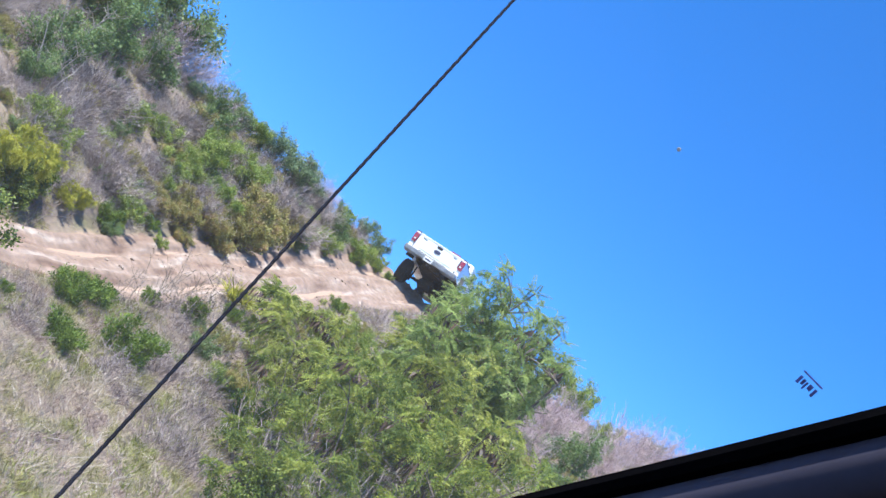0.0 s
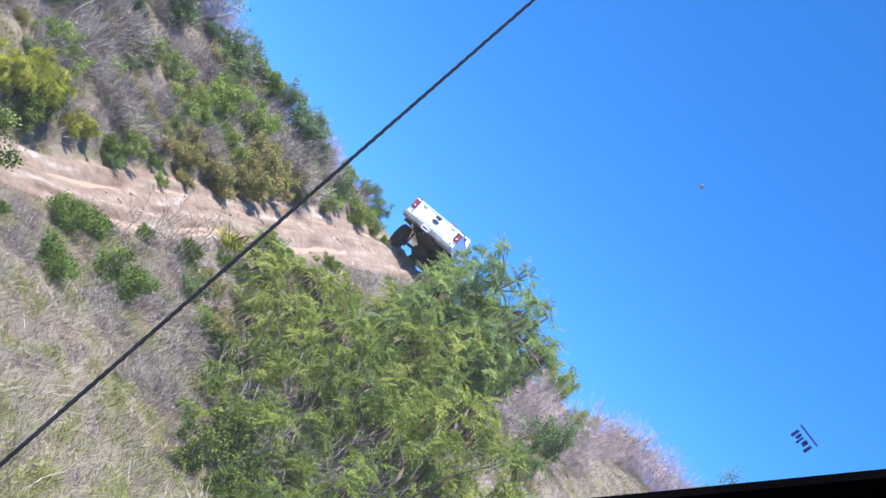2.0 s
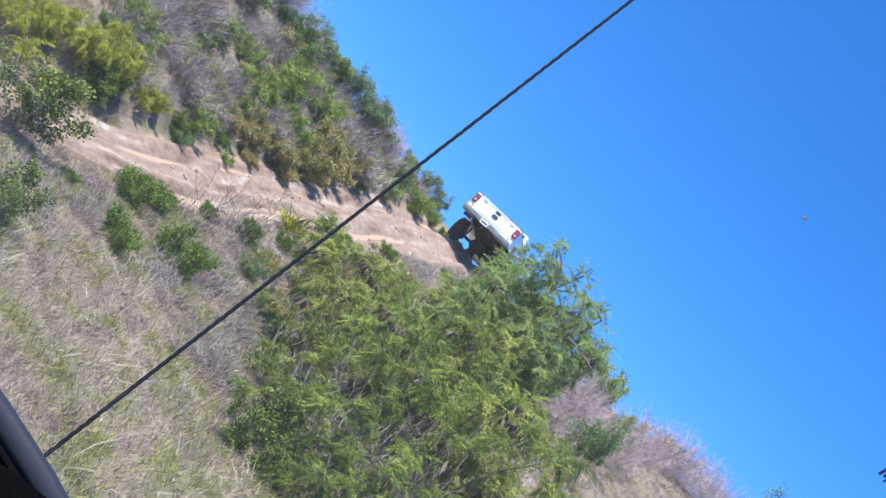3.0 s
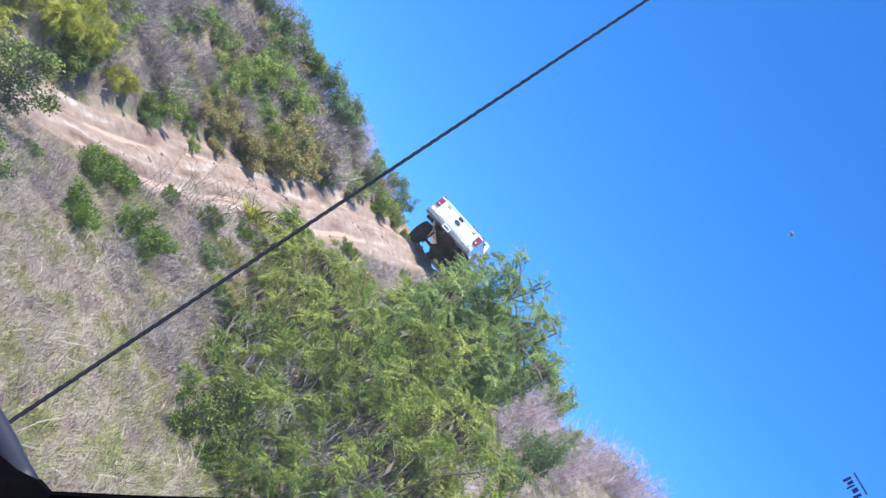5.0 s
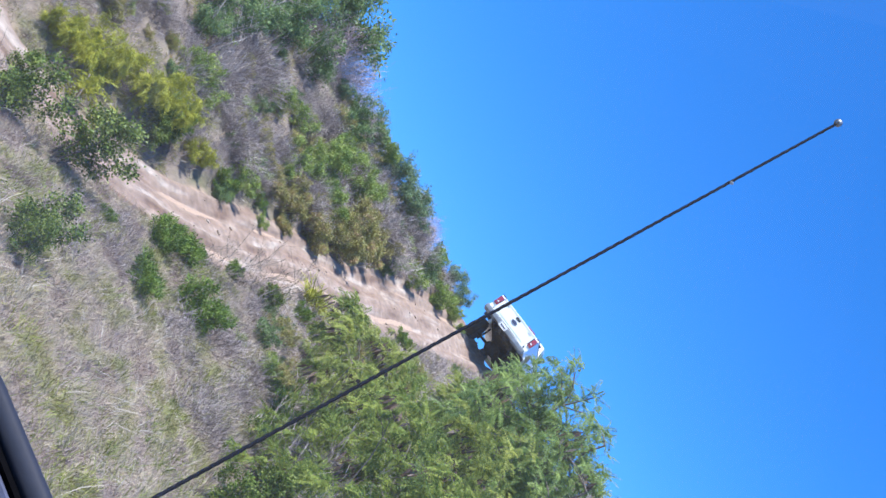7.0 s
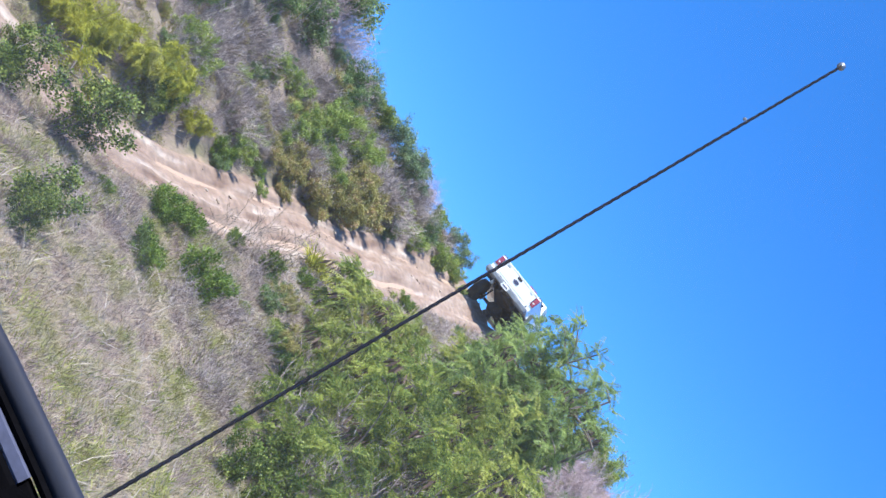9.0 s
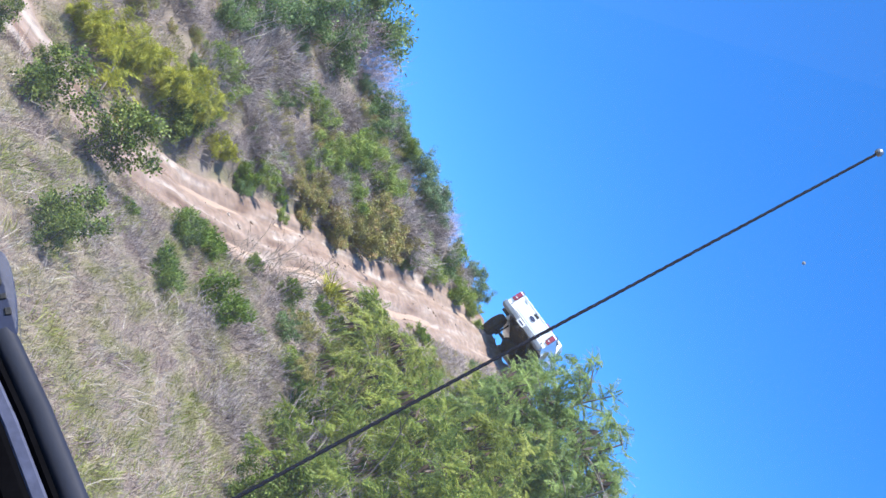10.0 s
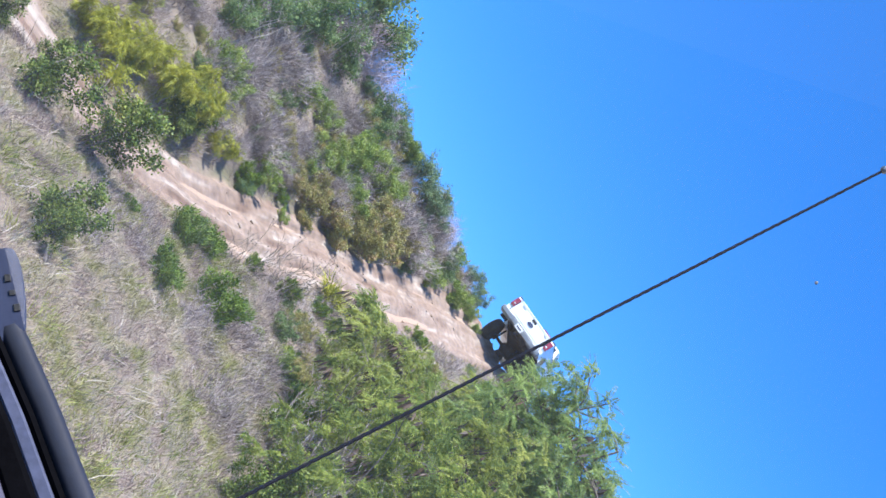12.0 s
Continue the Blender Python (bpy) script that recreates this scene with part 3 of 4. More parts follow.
spread_things([feathery_tree(33 + i, 2.6, M_FROND_YELLOW, "feathery_tree", "yellow feathery tree with drooping fronds beside the track", per=3, frond=0.56, stems=3, lean=0.6, limbs=7, twigs=5, droop=0.45, leaflet=(0.14, 0.036)) for i in range(3)],
              [(-5.01, 15.96, 0.33), (-4.84, 16.72, 0.29), (-4.39, 17.3, 0.33), (-4.25, 17.93, 0.34), (-4.22, 18.91, 0.26), (-3.99, 17.85, 0.22), (-3.63, 19.31, 0.2), (-3.41, 19.94, 0.18), (-5.2, 15.48, 0.22), (-4.71, 16.36, 0.2)])
spread_things([leafy_bush(44, 3.6, M_DARK, "ridge_tree", "dark-limbed leafy tree on the ridge", leaf=0.11, leaf_w=0.06, per=8, stems=3, lean=0.4, limbs=13, twigs=9, category="tree", r=0.011, clump=0.022)], [(-7.35, 27.4, 0.74), (-6.7, 25.6, 0.6), (-9.4, 27.0, 0.9)])


def leaning_trunk(x0, y0, tip):
    """A slender trunk that leans from (x0, y0) to the point tip above the ground, with a side limb and a loose crown."""
    g = np.random.default_rng(205)
    ob = plant("feathery_tree", "slender dark trunk leaning over the track under yellow fronds", "tree")
    base = np.array([x0, y0, float(on_ground(np.array(x0), np.array(y0))) - 0.1])
    top = np.array([x0, y0, base[2]]) + tip
    pts = np.array([base + (top - base) * u + np.array([0.05, 0.0, 0.06]) * math.sin(math.pi * u) for u in np.linspace(0, 1, 7)])
    limb = np.stack([pts[3], pts[3] + [0.25, 0.05, 0.1], pts[3] + [0.5, 0.1, 0.28]])
    a, b = np.concatenate([pts[:-1], limb[:-1]]), np.concatenate([pts[1:], limb[1:]])
    r = np.concatenate([np.linspace(0.036, 0.016, 7), [0.014, 0.010, 0.006]])
    child("trunk", mesh_of("trunk", *sticks(a, b, np.delete(r, [6, 9]), np.delete(r, [0, 7])), M_BARK), ob)
    ends = np.concatenate([pts[4:], limb[1:]])
    child("crown", mesh_of("crown", *fronds(g, ends, g.normal(size=ends.shape) * 0.6 + [0.3, 0, 0.3], 9, 0.42, 9, 0.11, 0.028, 0.3), M_FROND_YELLOW), ob)


leaning_trunk(-3.93, 15.0, np.array([-0.45, 0.35, 0.8]))

# broad-leaved bushes on the lower slope
spread_things([leafy_bush(51 + i, 1.5, M_BROAD, "broadleaf_bush", "dark green broad-leaved bush with pale glossy leaves", leaf=0.08, leaf_w=0.045, per=13, stems=4, lean=0.45, limbs=7, twigs=5, group="broad-leaved bushes on the lower slope") for i in range(2)],
              [(-3.05, 13.2, 0.66), (-2.0, 10.5, 0.46), (-1.74, 10.0, 0.3), (-3.75, 12.4, 0.56), (-4.45, 14.0, 0.34), (-4.6, 12.4, 0.34), (1.45, 12.4, 0.5), (1.75, 11.9, 0.42)] + [(1.05, 15.12, 0.38), (1.47, 14.84, 0.38), (2.13, 14.51, 0.51), (1.28, 11.69, 0.37), (1.76, 14.41, 0.41), (1.69, 11.59, 0.33)])
# small dense bushes along the track's lower edge
small = [leafy_bush(61 + i, 0.8, M_SMALL, "small_bush", "small dense dark green bush on dry grass", leaf=0.085, leaf_w=0.022, per=14, stems=8, lean=0.55, limbs=5, twigs=4, upward=0.6, group="small bushes along the track") for i in range(3)]
spread_things(small, [(-1.34, 13.6, 0.66), (-0.76, 15.15, 0.8), (-1.94, 15.65, 0.75), (-1.7, 16.5, 0.7), (-0.6, 19.6, 0.6), (-2.3, 13.9, 0.3), (0.55, 25.4, 0.7), (-1.3, 19.0, 0.4), (1.3, 16.3, 1.1),
                      (-3.05, 20.9, 0.7), (-2.65, 22.9, 0.4), (-0.1, 21.4, 0.5), (1.8, 29.0, 0.6), (1.0, 13.6, 0.35)])
stand(strap_plant(71, 0.7, "strap_leaf_plant", "yellow-green plant with long strap leaves"), -0.16, 22.87, 0.95, True)

# shrubs of the bank above the track
bank_kinds = [leafy_bush(81, 1.1, M_SHRUB, "green_shrub", "mid-green leafy shrub on the bank", leaf=0.075, leaf_w=0.034, per=15, stems=6, lean=0.6, limbs=6, twigs=4, group="shrubs on the bank"),
              leafy_bush(82, 1.1, M_SHRUB, "green_shrub", "mid-green leafy shrub on the bank", leaf=0.075, leaf_w=0.034, per=15, stems=7, lean=0.7, limbs=6, twigs=4, group="shrubs on the bank"),
              leafy_bush(83, 1.0, M_OLIVE, "olive_shrub", "olive and rusty half-dry shrub on the bank", leaf=0.075, leaf_w=0.034, per=15, stems=7, lean=0.8, limbs=6, twigs=4, group="shrubs on the bank"),
              leafy_bush(84, 1.2, M_DARK, "green_shrub", "dark green leafy shrub on the bank", leaf=0.075, leaf_w=0.034, per=15, stems=6, lean=0.5, limbs=6, twigs=4, group="shrubs on the bank")]
bank_kinds.append(leafy_bush(85, 1.2, M_BLUE, "green_shrub", "blue-green leafy shrub on the bank's skyline", leaf=0.07, leaf_w=0.032, per=15, stems=6, lean=0.5, limbs=6, twigs=4, group="shrubs on the bank"))
spread_things(bank_kinds[:2], [(-4.67, 24.25, 0.54), (-4.3, 22.33, 0.28), (-4.15, 25.21, 0.58), (-3.15, 26.46, 0.64), (-3.35, 25.69, 0.48), (-5.68, 21.48, 0.29), (-3.2, 31.64, 0.68), (-4.8, 19.29, 0.48), (-4.53, 19.75, 0.48), (-3.02, 21.33, 0.49), (-3.23, 21.75, 0.36), (-3.3, 24.25, 0.54), (-2.89, 25.39, 0.50), (-3.18, 27.24, 0.63), (-2.42, 26.39, 0.51), (-2.43, 28.23, 0.72), (-2.23, 29.64, 0.55), (-2.04, 26.45, 0.56), (0.34, 34.49, 0.67), (1.57, 34.61, 0.65), (-0.12, 31.53, 0.47), (2.26, 35.72, 0.44), (2.86, 35.92, 0.33), (-2.22, 22.8, 0.24), (-3.1, 23.87, 0.38), (0.54, 32.67, 0.58), (-3.71, 31.33, 0.56)], 1.22)
spread_things(bank_kinds[2:3], [(-2.41, 24.39, 0.63), (-1.9, 25.63, 0.74), (-2.6, 24.8, 0.5), (-1.34, 27.03, 0.91), (-1.43, 28.0, 0.84), (-1.5, 25.67, 0.57), (-0.86, 28.91, 0.73), (-3.59, 24.67, 0.48), (-2.78, 23.42, 0.5), (-1.69, 26.47, 0.64), (-1.82, 28.59, 0.69), (-0.83, 30.18, 0.73), (-0.9, 28.2, 0.54), (-2.04, 24.16, 0.39), (-3.44, 22.8, 0.4), (-4.0, 27.6, 0.6), (-3.63, 25.45, 0.42)], 1.22)
spread_things(bank_kinds[3:4], [(-5.93, 21.01, 0.79), (-5.74, 20.09, 0.5), (-6.28, 22.9, 0.81), (-6.23, 24.88, 0.88), (-5.49, 26.43, 0.88), (-4.11, 28.95, 0.71), (-3.67, 27.61, 0.68), (-3.98, 30.86, 0.66), (-3.31, 22.02, 0.28), (-2.85, 20.73, 0.28), (-0.14, 30.73, 0.5), (0.59, 33.38, 0.61), (-6.51, 28.84, 1.6)] + [(-7.6, 25.5, 1.1)], 1.22)
# added dark shrubs that stand for the shaded hollow under the yellow trees
spread_things([leafy_bush(86, 1.2, M_BROAD, "shaded_shrub", "dense dark shrub added to stand for the deep shade under the yellow trees", leaf=0.08, leaf_w=0.045, per=20, stems=6, lean=0.4, limbs=8, twigs=5)], [(-3.72, 17.7, 0.42), (-3.85, 18.3, 0.5), (-3.98, 17.6, 0.45)])
spread_things(bank_kinds[4:5], [(-2.49, 32.25, 0.9), (-1.81, 32.88, 1.02), (-1.27, 33.3, 0.92), (-2.99, 31.95, 0.63), (1.98, 36.29, 0.71), (1.18, 35.65, 0.64), (-5.0, 28.86, 0.48)], 1.08)
scatter = [leafy_bush(131 + i, 0.8, (M_SHRUB, M_OLIVE, M_OLIVE, M_DARK)[i], "low_shrub", ("light green low shrub among dry brush", "olive and rusty low shrub among dry brush", "olive and rusty low shrub among dry brush", "dark green low shrub among dry brush")[i], leaf=0.06, leaf_w=0.026, per=11, stems=7, lean=0.75, limbs=5, twigs=4, group="low shrubs on the hillside") for i in range(4)]
spots = []
while len(spots) < 360:
    x, y = (rng.uniform(-8, 3), rng.uniform(17, 36.5)) if len(spots) > 130 else (rng.uniform(0, 13), rng.uniform(17, 36.5))
    left = float(track_x(y)) - x
    if abs(left) < 1.7 or left > 7 or y > 29.5 + 0.88 * (x + 5.3) or abs(x - 0.02 * y) > 0.42 * y or noise.noise((x * 0.5, y * 0.5, 77)) < -0.25:
        continue
    spots.append((x, y, float(rng.uniform(0.22, 0.62))))
spread_things(scatter, spots)

# bare and dry shrubs
twiggy = [dry_brush(91 + i, 0.9, M_TWIG, "dry_shrub", "grey-brown leafless dry shrub on the hillside", 1100, "dry shrubs on the hillside", width=0.008, lean=1.0) for i in range(3)]
spots = []
for y in np.arange(17.0, 36.8, 0.2):
    spots.append((float(track_x(y)) - float(rng.uniform(1.3, 2.3)), float(y), float(rng.uniform(0.22, 0.45))))
while len(spots) < 220:
    x, y = rng.uniform(-9, 4), rng.uniform(15.5, 37)
    left = float(track_x(y)) - x
    if left < 1.5 + 0.3 * rng.random() or left > 9 or y > 29.8 + 0.88 * (x + 5.3):
        continue
    spots.append((x, y, float(rng.uniform(0.45, 0.85))))
spread_things(twiggy, spots)
spread_things([dry_brush(95, 0.9, M_TWIG, "dry_shrub", "large dark tangled leafless shrub on the bank", 1900, "dry shrubs on the hillside", width=0.008, lean=1.1)], [(-0.81, 30.59, 1.57), (-1.38, 30.21, 1.14), (-0.25, 33.55, 1.09), (-4.99, 20.94, 1.03), (-5.35, 23.17, 1.15), (-4.1, 27.16, 0.89), (-3.65, 21.27, 0.92), (-2.24, 25.55, 0.82)])
low = [dry_brush(101 + i, 0.6, M_TWIG, "dry_shrub", "low grey dry brush among straw grass", 420, "dry brush below the track", lean=1.3, width=0.009) for i in range(2)]
spots = []
while len(spots) < 85:
    x, y = rng.uniform(-2.5, 13), rng.uniform(15, 37)
    if x - float(track_x(y)) < 1.2 or (y < 17 and x < 0.2) or abs(x) > 0.45 * y:
        continue
    spots.append((x, y, float(rng.uniform(0.5, 1.1))))
spread_things(low, spots)
brown = [dry_brush(161 + i, 0.5, M_TWIG, "dry_shrub", "low tangled grey-mauve dry brush on the grass slope", 420, "dry brush below the track", lean=1.6, width=0.007) for i in range(2)]
spread_things(brown, [(float(rng.uniform(-0.9, 1.2)), float(rng.uniform(12.5, 20.5)), float(rng.uniform(0.6, 1.2))) for _ in range(26)] + [(float(rng.uniform(-2.4, -1.5)), float(rng.uniform(11.6, 14.6)), float(rng.uniform(0.5, 0.9))) for _ in range(12)] + [(float(rng.uniform(-0.8, 1.0)), float(rng.uniform(13.5, 17.5)), float(rng.uniform(0.6, 1.1))) for _ in range(18)])
among = [dry_brush(171 + i, 1.5, M_TWIG, "dry_shrub", "tall grey dry shrub among the feathery trees", 620, "dry shrubs among the feathery trees", lean=0.7, width=0.011) for i in range(2)]
spread_things(among, [(2.2, 13.6, 0.8), (3.0, 14.0, 0.9), (1.6, 14.9, 0.7), (2.6, 15.6, 1.0), (3.4, 16.0, 1.0), (1.5, 17.6, 0.7), (2.5, 18.4, 0.9), (3.8, 17.6, 1.1), (1.4, 19.8, 0.6), (2.3, 20.6, 0.8), (3.2, 18.8, 1.1)])
rosy = [dry_brush(111 + i, 1.3, M_ROSE, "bare_shrub", "rosy-grey bare twiggy shrub on the ridge", 1150, "bare shrubs on the ridge", lean=0.5, width=0.008) for i in range(2)]
spread_things(rosy, [(-6.3, 29.0, 0.8), (-5.3, 29.4, 1.0), (-4.4, 30.3, 0.7), (-6.0, 28.6, 1.1), (-1.6, 33.3, 0.7), (-0.9, 33.7, 0.75), (-0.5, 34.1, 0.7), (17.4, 37.4, 1.2), (10.0, 33.2, 1.0)] + [(9.23, 33.36, 1.55), (8.12, 32.48, 1.12), (10.55, 34.19, 1.2), (8.55, 30.26, 0.93), (13.07, 35.68, 1.28), (15.11, 36.92, 1.5), (16.26, 37.0, 1.28), (14.08, 36.62, 1.18), (11.99, 33.21, 1.05)])
below = [leafy_bush(121 + i, 1.25, (M_DARK, M_SHRUB)[i], "green_shrub", ("dark green shrub below the ridge", "light green shrub below the ridge")[i], leaf=0.07, leaf_w=0.032, per=15, stems=6, lean=0.45, limbs=6, twigs=4, group="shrubs below the ridge") for i in range(2)]
spread_things(below[:1], [(7.29, 29.16, 0.77), (10.32, 30.92, 1.1), (11.45, 33.96, 0.81), (9.32, 28.33, 0.72), (14.46, 37.22, 0.91)] + [(8.6, 30.2, 0.5), (9.6, 31.6, 0.5), (12.2, 35.0, 0.6), (10.9, 32.6, 0.5), (7.9, 31.5, 0.45)])
stand(leafy_bush(124, 2.3, M_BLUE, "green_shrub", "tall slender dark green shrub on the far skyline", leaf=0.09, leaf_w=0.04, per=12, stems=4, lean=0.25, limbs=8, twigs=4, limb_len=0.25), 19.2, 37.0, 1.1, True)
spread_things(below[1:], [(10.94, 36.69, 0.93), (11.12, 37.02, 1.13), (10.19, 37.04, 1.28), (12.27, 36.43, 0.62)] + [(12.8, 36.6, 0.7), (6.6, 30.0, 0.8), (5.2, 27.5, 0.8), (3.6, 24.6, 0.8), (2.6, 26.2, 0.7), (4.4, 30.6, 0.8), (18.6, 37.4, 1.2)])


# dead trees and standing dry weeds
def dead_tree(seed, h):
    g = np.random.default_rng(seed)
    ob = plant("dead_tree", "pale leafless dead tree with thin bare limbs", "tree")
    wood, _, _ = grow(g, 3, h, 0.35, 4, 3, 0.011 * h, 0.35, 0.16, 0.0)
    child("limbs", mesh_of("limbs", *sticks(*wood), M_PALE_BARK), ob)
    return ob


spread_things([dead_tree(141, 2.4), dead_tree(142, 1.8)], [(-5.4, 20.2, 0.75), (-5.75, 20.8, 0.7), (-6.3, 22.6, 0.9), (9.9, 32.6, 0.8), (2.5, 15.2, 0.9), (-5.6, 26.2, 0.8), (10.6, 31.2, 0.7)])
spread_things([dry_brush(151 + i, 1.0, M_BARK, "dry_weed", "tall dark dry weed stalks beside the track", 60, "dry weeds beside the track", 0.008, 0.4) for i in range(2)],
              [(-1.2, 18.3, 1.15), (-0.9, 19.0, 1.25), (-1.05, 20.2, 1.1), (-0.4, 20.9, 1.2), (0.2, 23.6, 0.9), (-1.5, 17.6, 1.0), (-0.7, 19.7, 1.2)])


# dry grass and litter over the slope
def build_grass(name, tufts, per, x0, x1, y0, y1, length, mat, label, lean, width, keep, seed, edge=1.05):
    g = np.random.default_rng(seed)
    x, y = g.uniform(x0, x1, tufts), g.uniform(y0, y1, tufts)
    clump = np.array([noise.noise((a * 1.1, b * 0.3, 17 + seed)) + 0.6 * noise.noise((a * 3.2, b * 0.9, 51 + seed)) for a, b in zip(x, y)])
    ok = (off_track(x, y) > np.where(x < track_x(y), edge, 1.05)) & (clump > keep - 0.35 * g.random(tufts)) & (np.abs(x - 0.02 * y) < 0.44 * y + 0.3)
    x, y = x[ok], y[ok]
    m = len(x)
    size, tilt = g.uniform(0.5, 1.3, m), g.normal(size=(m, 3)) * lean
    k = np.repeat(np.arange(m), per)
    n = len(k)
    off = g.normal(size=(n, 3)) * [0.05, 0.05, 0]
    px, py = x[k] + off[:, 0], y[k] + off[:, 1]
    d = tilt[k] + off * 9 + g.normal(size=(n, 3)) * 0.35 + [0, 0, 0.75]
    d[:, 2] = np.abs(d[:, 2]) * 0.8 + 0.02
    v, f = blades(np.stack([px, py, on_ground(px, py) - 0.01], 1), d, length * size[k] * g.uniform(0.5, 1.2, n), width, g, 0.25)
    tagged(new(name, mesh_of(name, v, f, mat)), label, "grass", kind="stuff")


build_grass("dry_grass", 36000, 15, -7, 7.5, 6.8, 18.5, 0.15, M_GRASS, "matted straw-coloured dry grass with brown and green stalks", 0.7, 0.006, -0.25, 1)
build_grass("fallen_stalks", 3600, 3, -7, 7.5, 6.8, 18.5, 0.36, M_PALESTALK, "long pale fallen grass stalks", 1.6, 0.0065, 0.0, 2)
build_grass("green_grass", 12000, 14, -7, 7.5, 6.8, 18.5, 0.16, M_GREENGRASS, "patches of green grass among the straw", 0.5, 0.009, 0.28, 3)
build_grass("dry_litter", 30000, 12, -10, 16, 16, 38, 0.24, M_TWIG, "grey dry stalks and litter over the hillside", 1.3, 0.008, -0.3, 4, 1.18)
build_grass("bank_grass", 9000, 12, -10, 16, 16, 38, 0.25, M_OLIVE, "olive half-dry grass in patches over the hillside", 0.5, 0.011, 0.12, 5, 1.35)


# ---- the white pickup on the crest ----
def build_pickup():
    """Origin: the ground under the middle of the rear axle; +y ahead."""
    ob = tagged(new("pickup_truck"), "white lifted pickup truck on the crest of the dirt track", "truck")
    z = 0.42                       # lift
    # load bed
    bed = extruded([(-1.12, 0.62 + z), (-1.12, 0.98 + z), (-1.10, 1.26 + z), (1.02, 1.28 + z), (1.02, 0.62 + z), (0.52, 0.60 + z), (0.42, 0.86 + z), (0.2, 1.0 + z), (-0.2, 1.0 + z), (-0.42, 0.86 + z), (-0.52, 0.60 + z)], 0.84, 0.99, 0.02)
    part("bed_side", bed, M_WHITE, ob, "white bed side with wheel arch")
    bed = extruded([(-1.12, 0.62 + z), (-1.12, 0.98 + z), (-1.10, 1.26 + z), (1.02, 1.28 + z), (1.02, 0.62 + z), (0.52, 0.60 + z), (0.42, 0.86 + z), (0.2, 1.0 + z), (-0.2, 1.0 + z), (-0.42, 0.86 + z), (-0.52, 0.60 + z)], -0.99, -0.84, 0.02)
    part("bed_side", bed, M_WHITE, ob, "white bed side with wheel arch")
    part("bed_floor", box(1.68, 2.1, 0.08, (0, -0.05, 0.74 + z), 0.01), M_BLACK, ob)
    part("bed_front", box(1.68, 0.06, 0.5, (0, 0.99, 1.0 + z), 0.01), M_WHITE, ob)
    rail = box(0.14, 2.1, 0.03, (0.92, -0.04, 1.285 + z), 0.01)
    part("bed_rail", rail, M_BLACK, ob)
    part("bed_rail", box(0.14, 2.1, 0.03, (-0.92, -0.04, 1.285 + z), 0.01), M_BLACK, ob)
    # tailgate with its pressings
    gate = part("tailgate", box(1.60, 0.06, 0.60, (0, -1.12, 0.955 + z), 0.018, seg=3), M_WHITE, ob, "white tailgate with handle and oval badge")
    part("spoiler_lip", box(1.60, 0.035, 0.05, (0, -1.145, 1.235 + z), 0.012), M_WHITE, gate)
    part("pressing", box(1.36, 0.02, 0.30, (0, -1.15, 0.93 + z), 0.008), M_WHITE, gate)
    part("handle", box(0.20, 0.03, 0.085, (0, -1.158, 1.145 + z), 0.012), M_BLACK, gate, "black tailgate handle")
    b = turned([(-0.012, 0.03), (-0.012, 0.062), (0.012, 0.056), (0.012, 0.02)], 20)
    part("badge", b, M_INK, gate, "dark oval badge", at=Matrix.Translation((0, -1.168, 0.985 + z)) @ Matrix.Rotation(radians(90), 4, "Z") @ Matrix.Diagonal((1, 2.0, 1, 1)))
    part("lettering_bar", box(0.16, 0.012, 0.03, (-0.58, -1.165, 1.16 + z), 0.004), M_STEEL, gate, "plain bar of unreadable lettering")
    part("lettering_bar", box(0.13, 0.012, 0.025, (0.60, -1.165, 1.16 + z), 0.004), M_STEEL, gate, "plain bar of unreadable lettering")
    for s in (-1, 1):
        tl = part("tail_light", box(0.16, 0.10, 0.33, (s * 0.91, -1.11, 1.04 + z), 0.025, seg=3), M_RED, ob, "red tail light")
        part("reversing_lens", box(0.07, 0.02, 0.04, (s * 0.895, -1.163, 0.99 + z), 0.008), M_PLATE, tl, "pale reversing lens")
    # bumper
    bp = box(1.98, 0.20, 0.17, (0, -1.25, 0.585 + z), 0.035, seg=3)
    join(bp, box(0.5, 0.15, 0.10, (0.70, -1.24, 0.51 + z), 0.02))
    join(bp, box(0.5, 0.15, 0.10, (-0.70, -1.24, 0.51 + z), 0.02))
    bump = part("rear_bumper", bp, M_CHROME, ob, "dented chrome rear bumper")
    pl = part("plate", box(0.31, 0.02, 0.155, (-0.06, -1.356, 0.565 + z), 0.006), M_PLATE, bump, "pale plate with a plain bar")
    part("plate_bar", box(0.22, 0.008, 0.05, (-0.06, -1.368, 0.565 + z), 0.002), M_INK, pl)
    part("step_pad", box(1.1, 0.13, 0.015, (0, -1.24, 0.685 + z), 0.004), M_BLACK, bump)
    part("tow_hitch", box(0.07, 0.22, 0.07, (0, -1.28, 0.40 + z), 0.01), M_UNDER, ob)
    # cab
    cab = [(1.08, 0.62 + z), (1.08, 1.26 + z), (1.16, 1.55 + z), (1.34, 1.80 + z), (1.7, 1.86 + z), (2.5, 1.85 + z), (2.85, 1.74 + z), (3.45, 1.28 + z), (4.75, 1.17 + z), (4.95, 1.02 + z), (4.97, 0.62 + z), (4.12, 0.58 + z), (4.05, 0.84 + z),
           (3.85, 0.98 + z), (3.45, 0.98 + z), (3.25, 0.84 + z), (3.18, 0.58 + z), (2.9, 0.5 + z), (1.3, 0.5 + z)]
    bm = extruded(cab, -0.97, 0.97)
    for v in bm.verts:
        if v.co.z > 1.27 + z and v.co.y < 3.4:
            v.co.x *= 1 - 0.26 * (v.co.z - 1.27 - z) / 0.6
    bmesh.ops.bevel(bm, geom=bm.edges[:], offset=0.025, segments=2, profile=0.6, affect="EDGES")
    part("cab", bm, M_WHITE, ob, "white cab and bonnet")
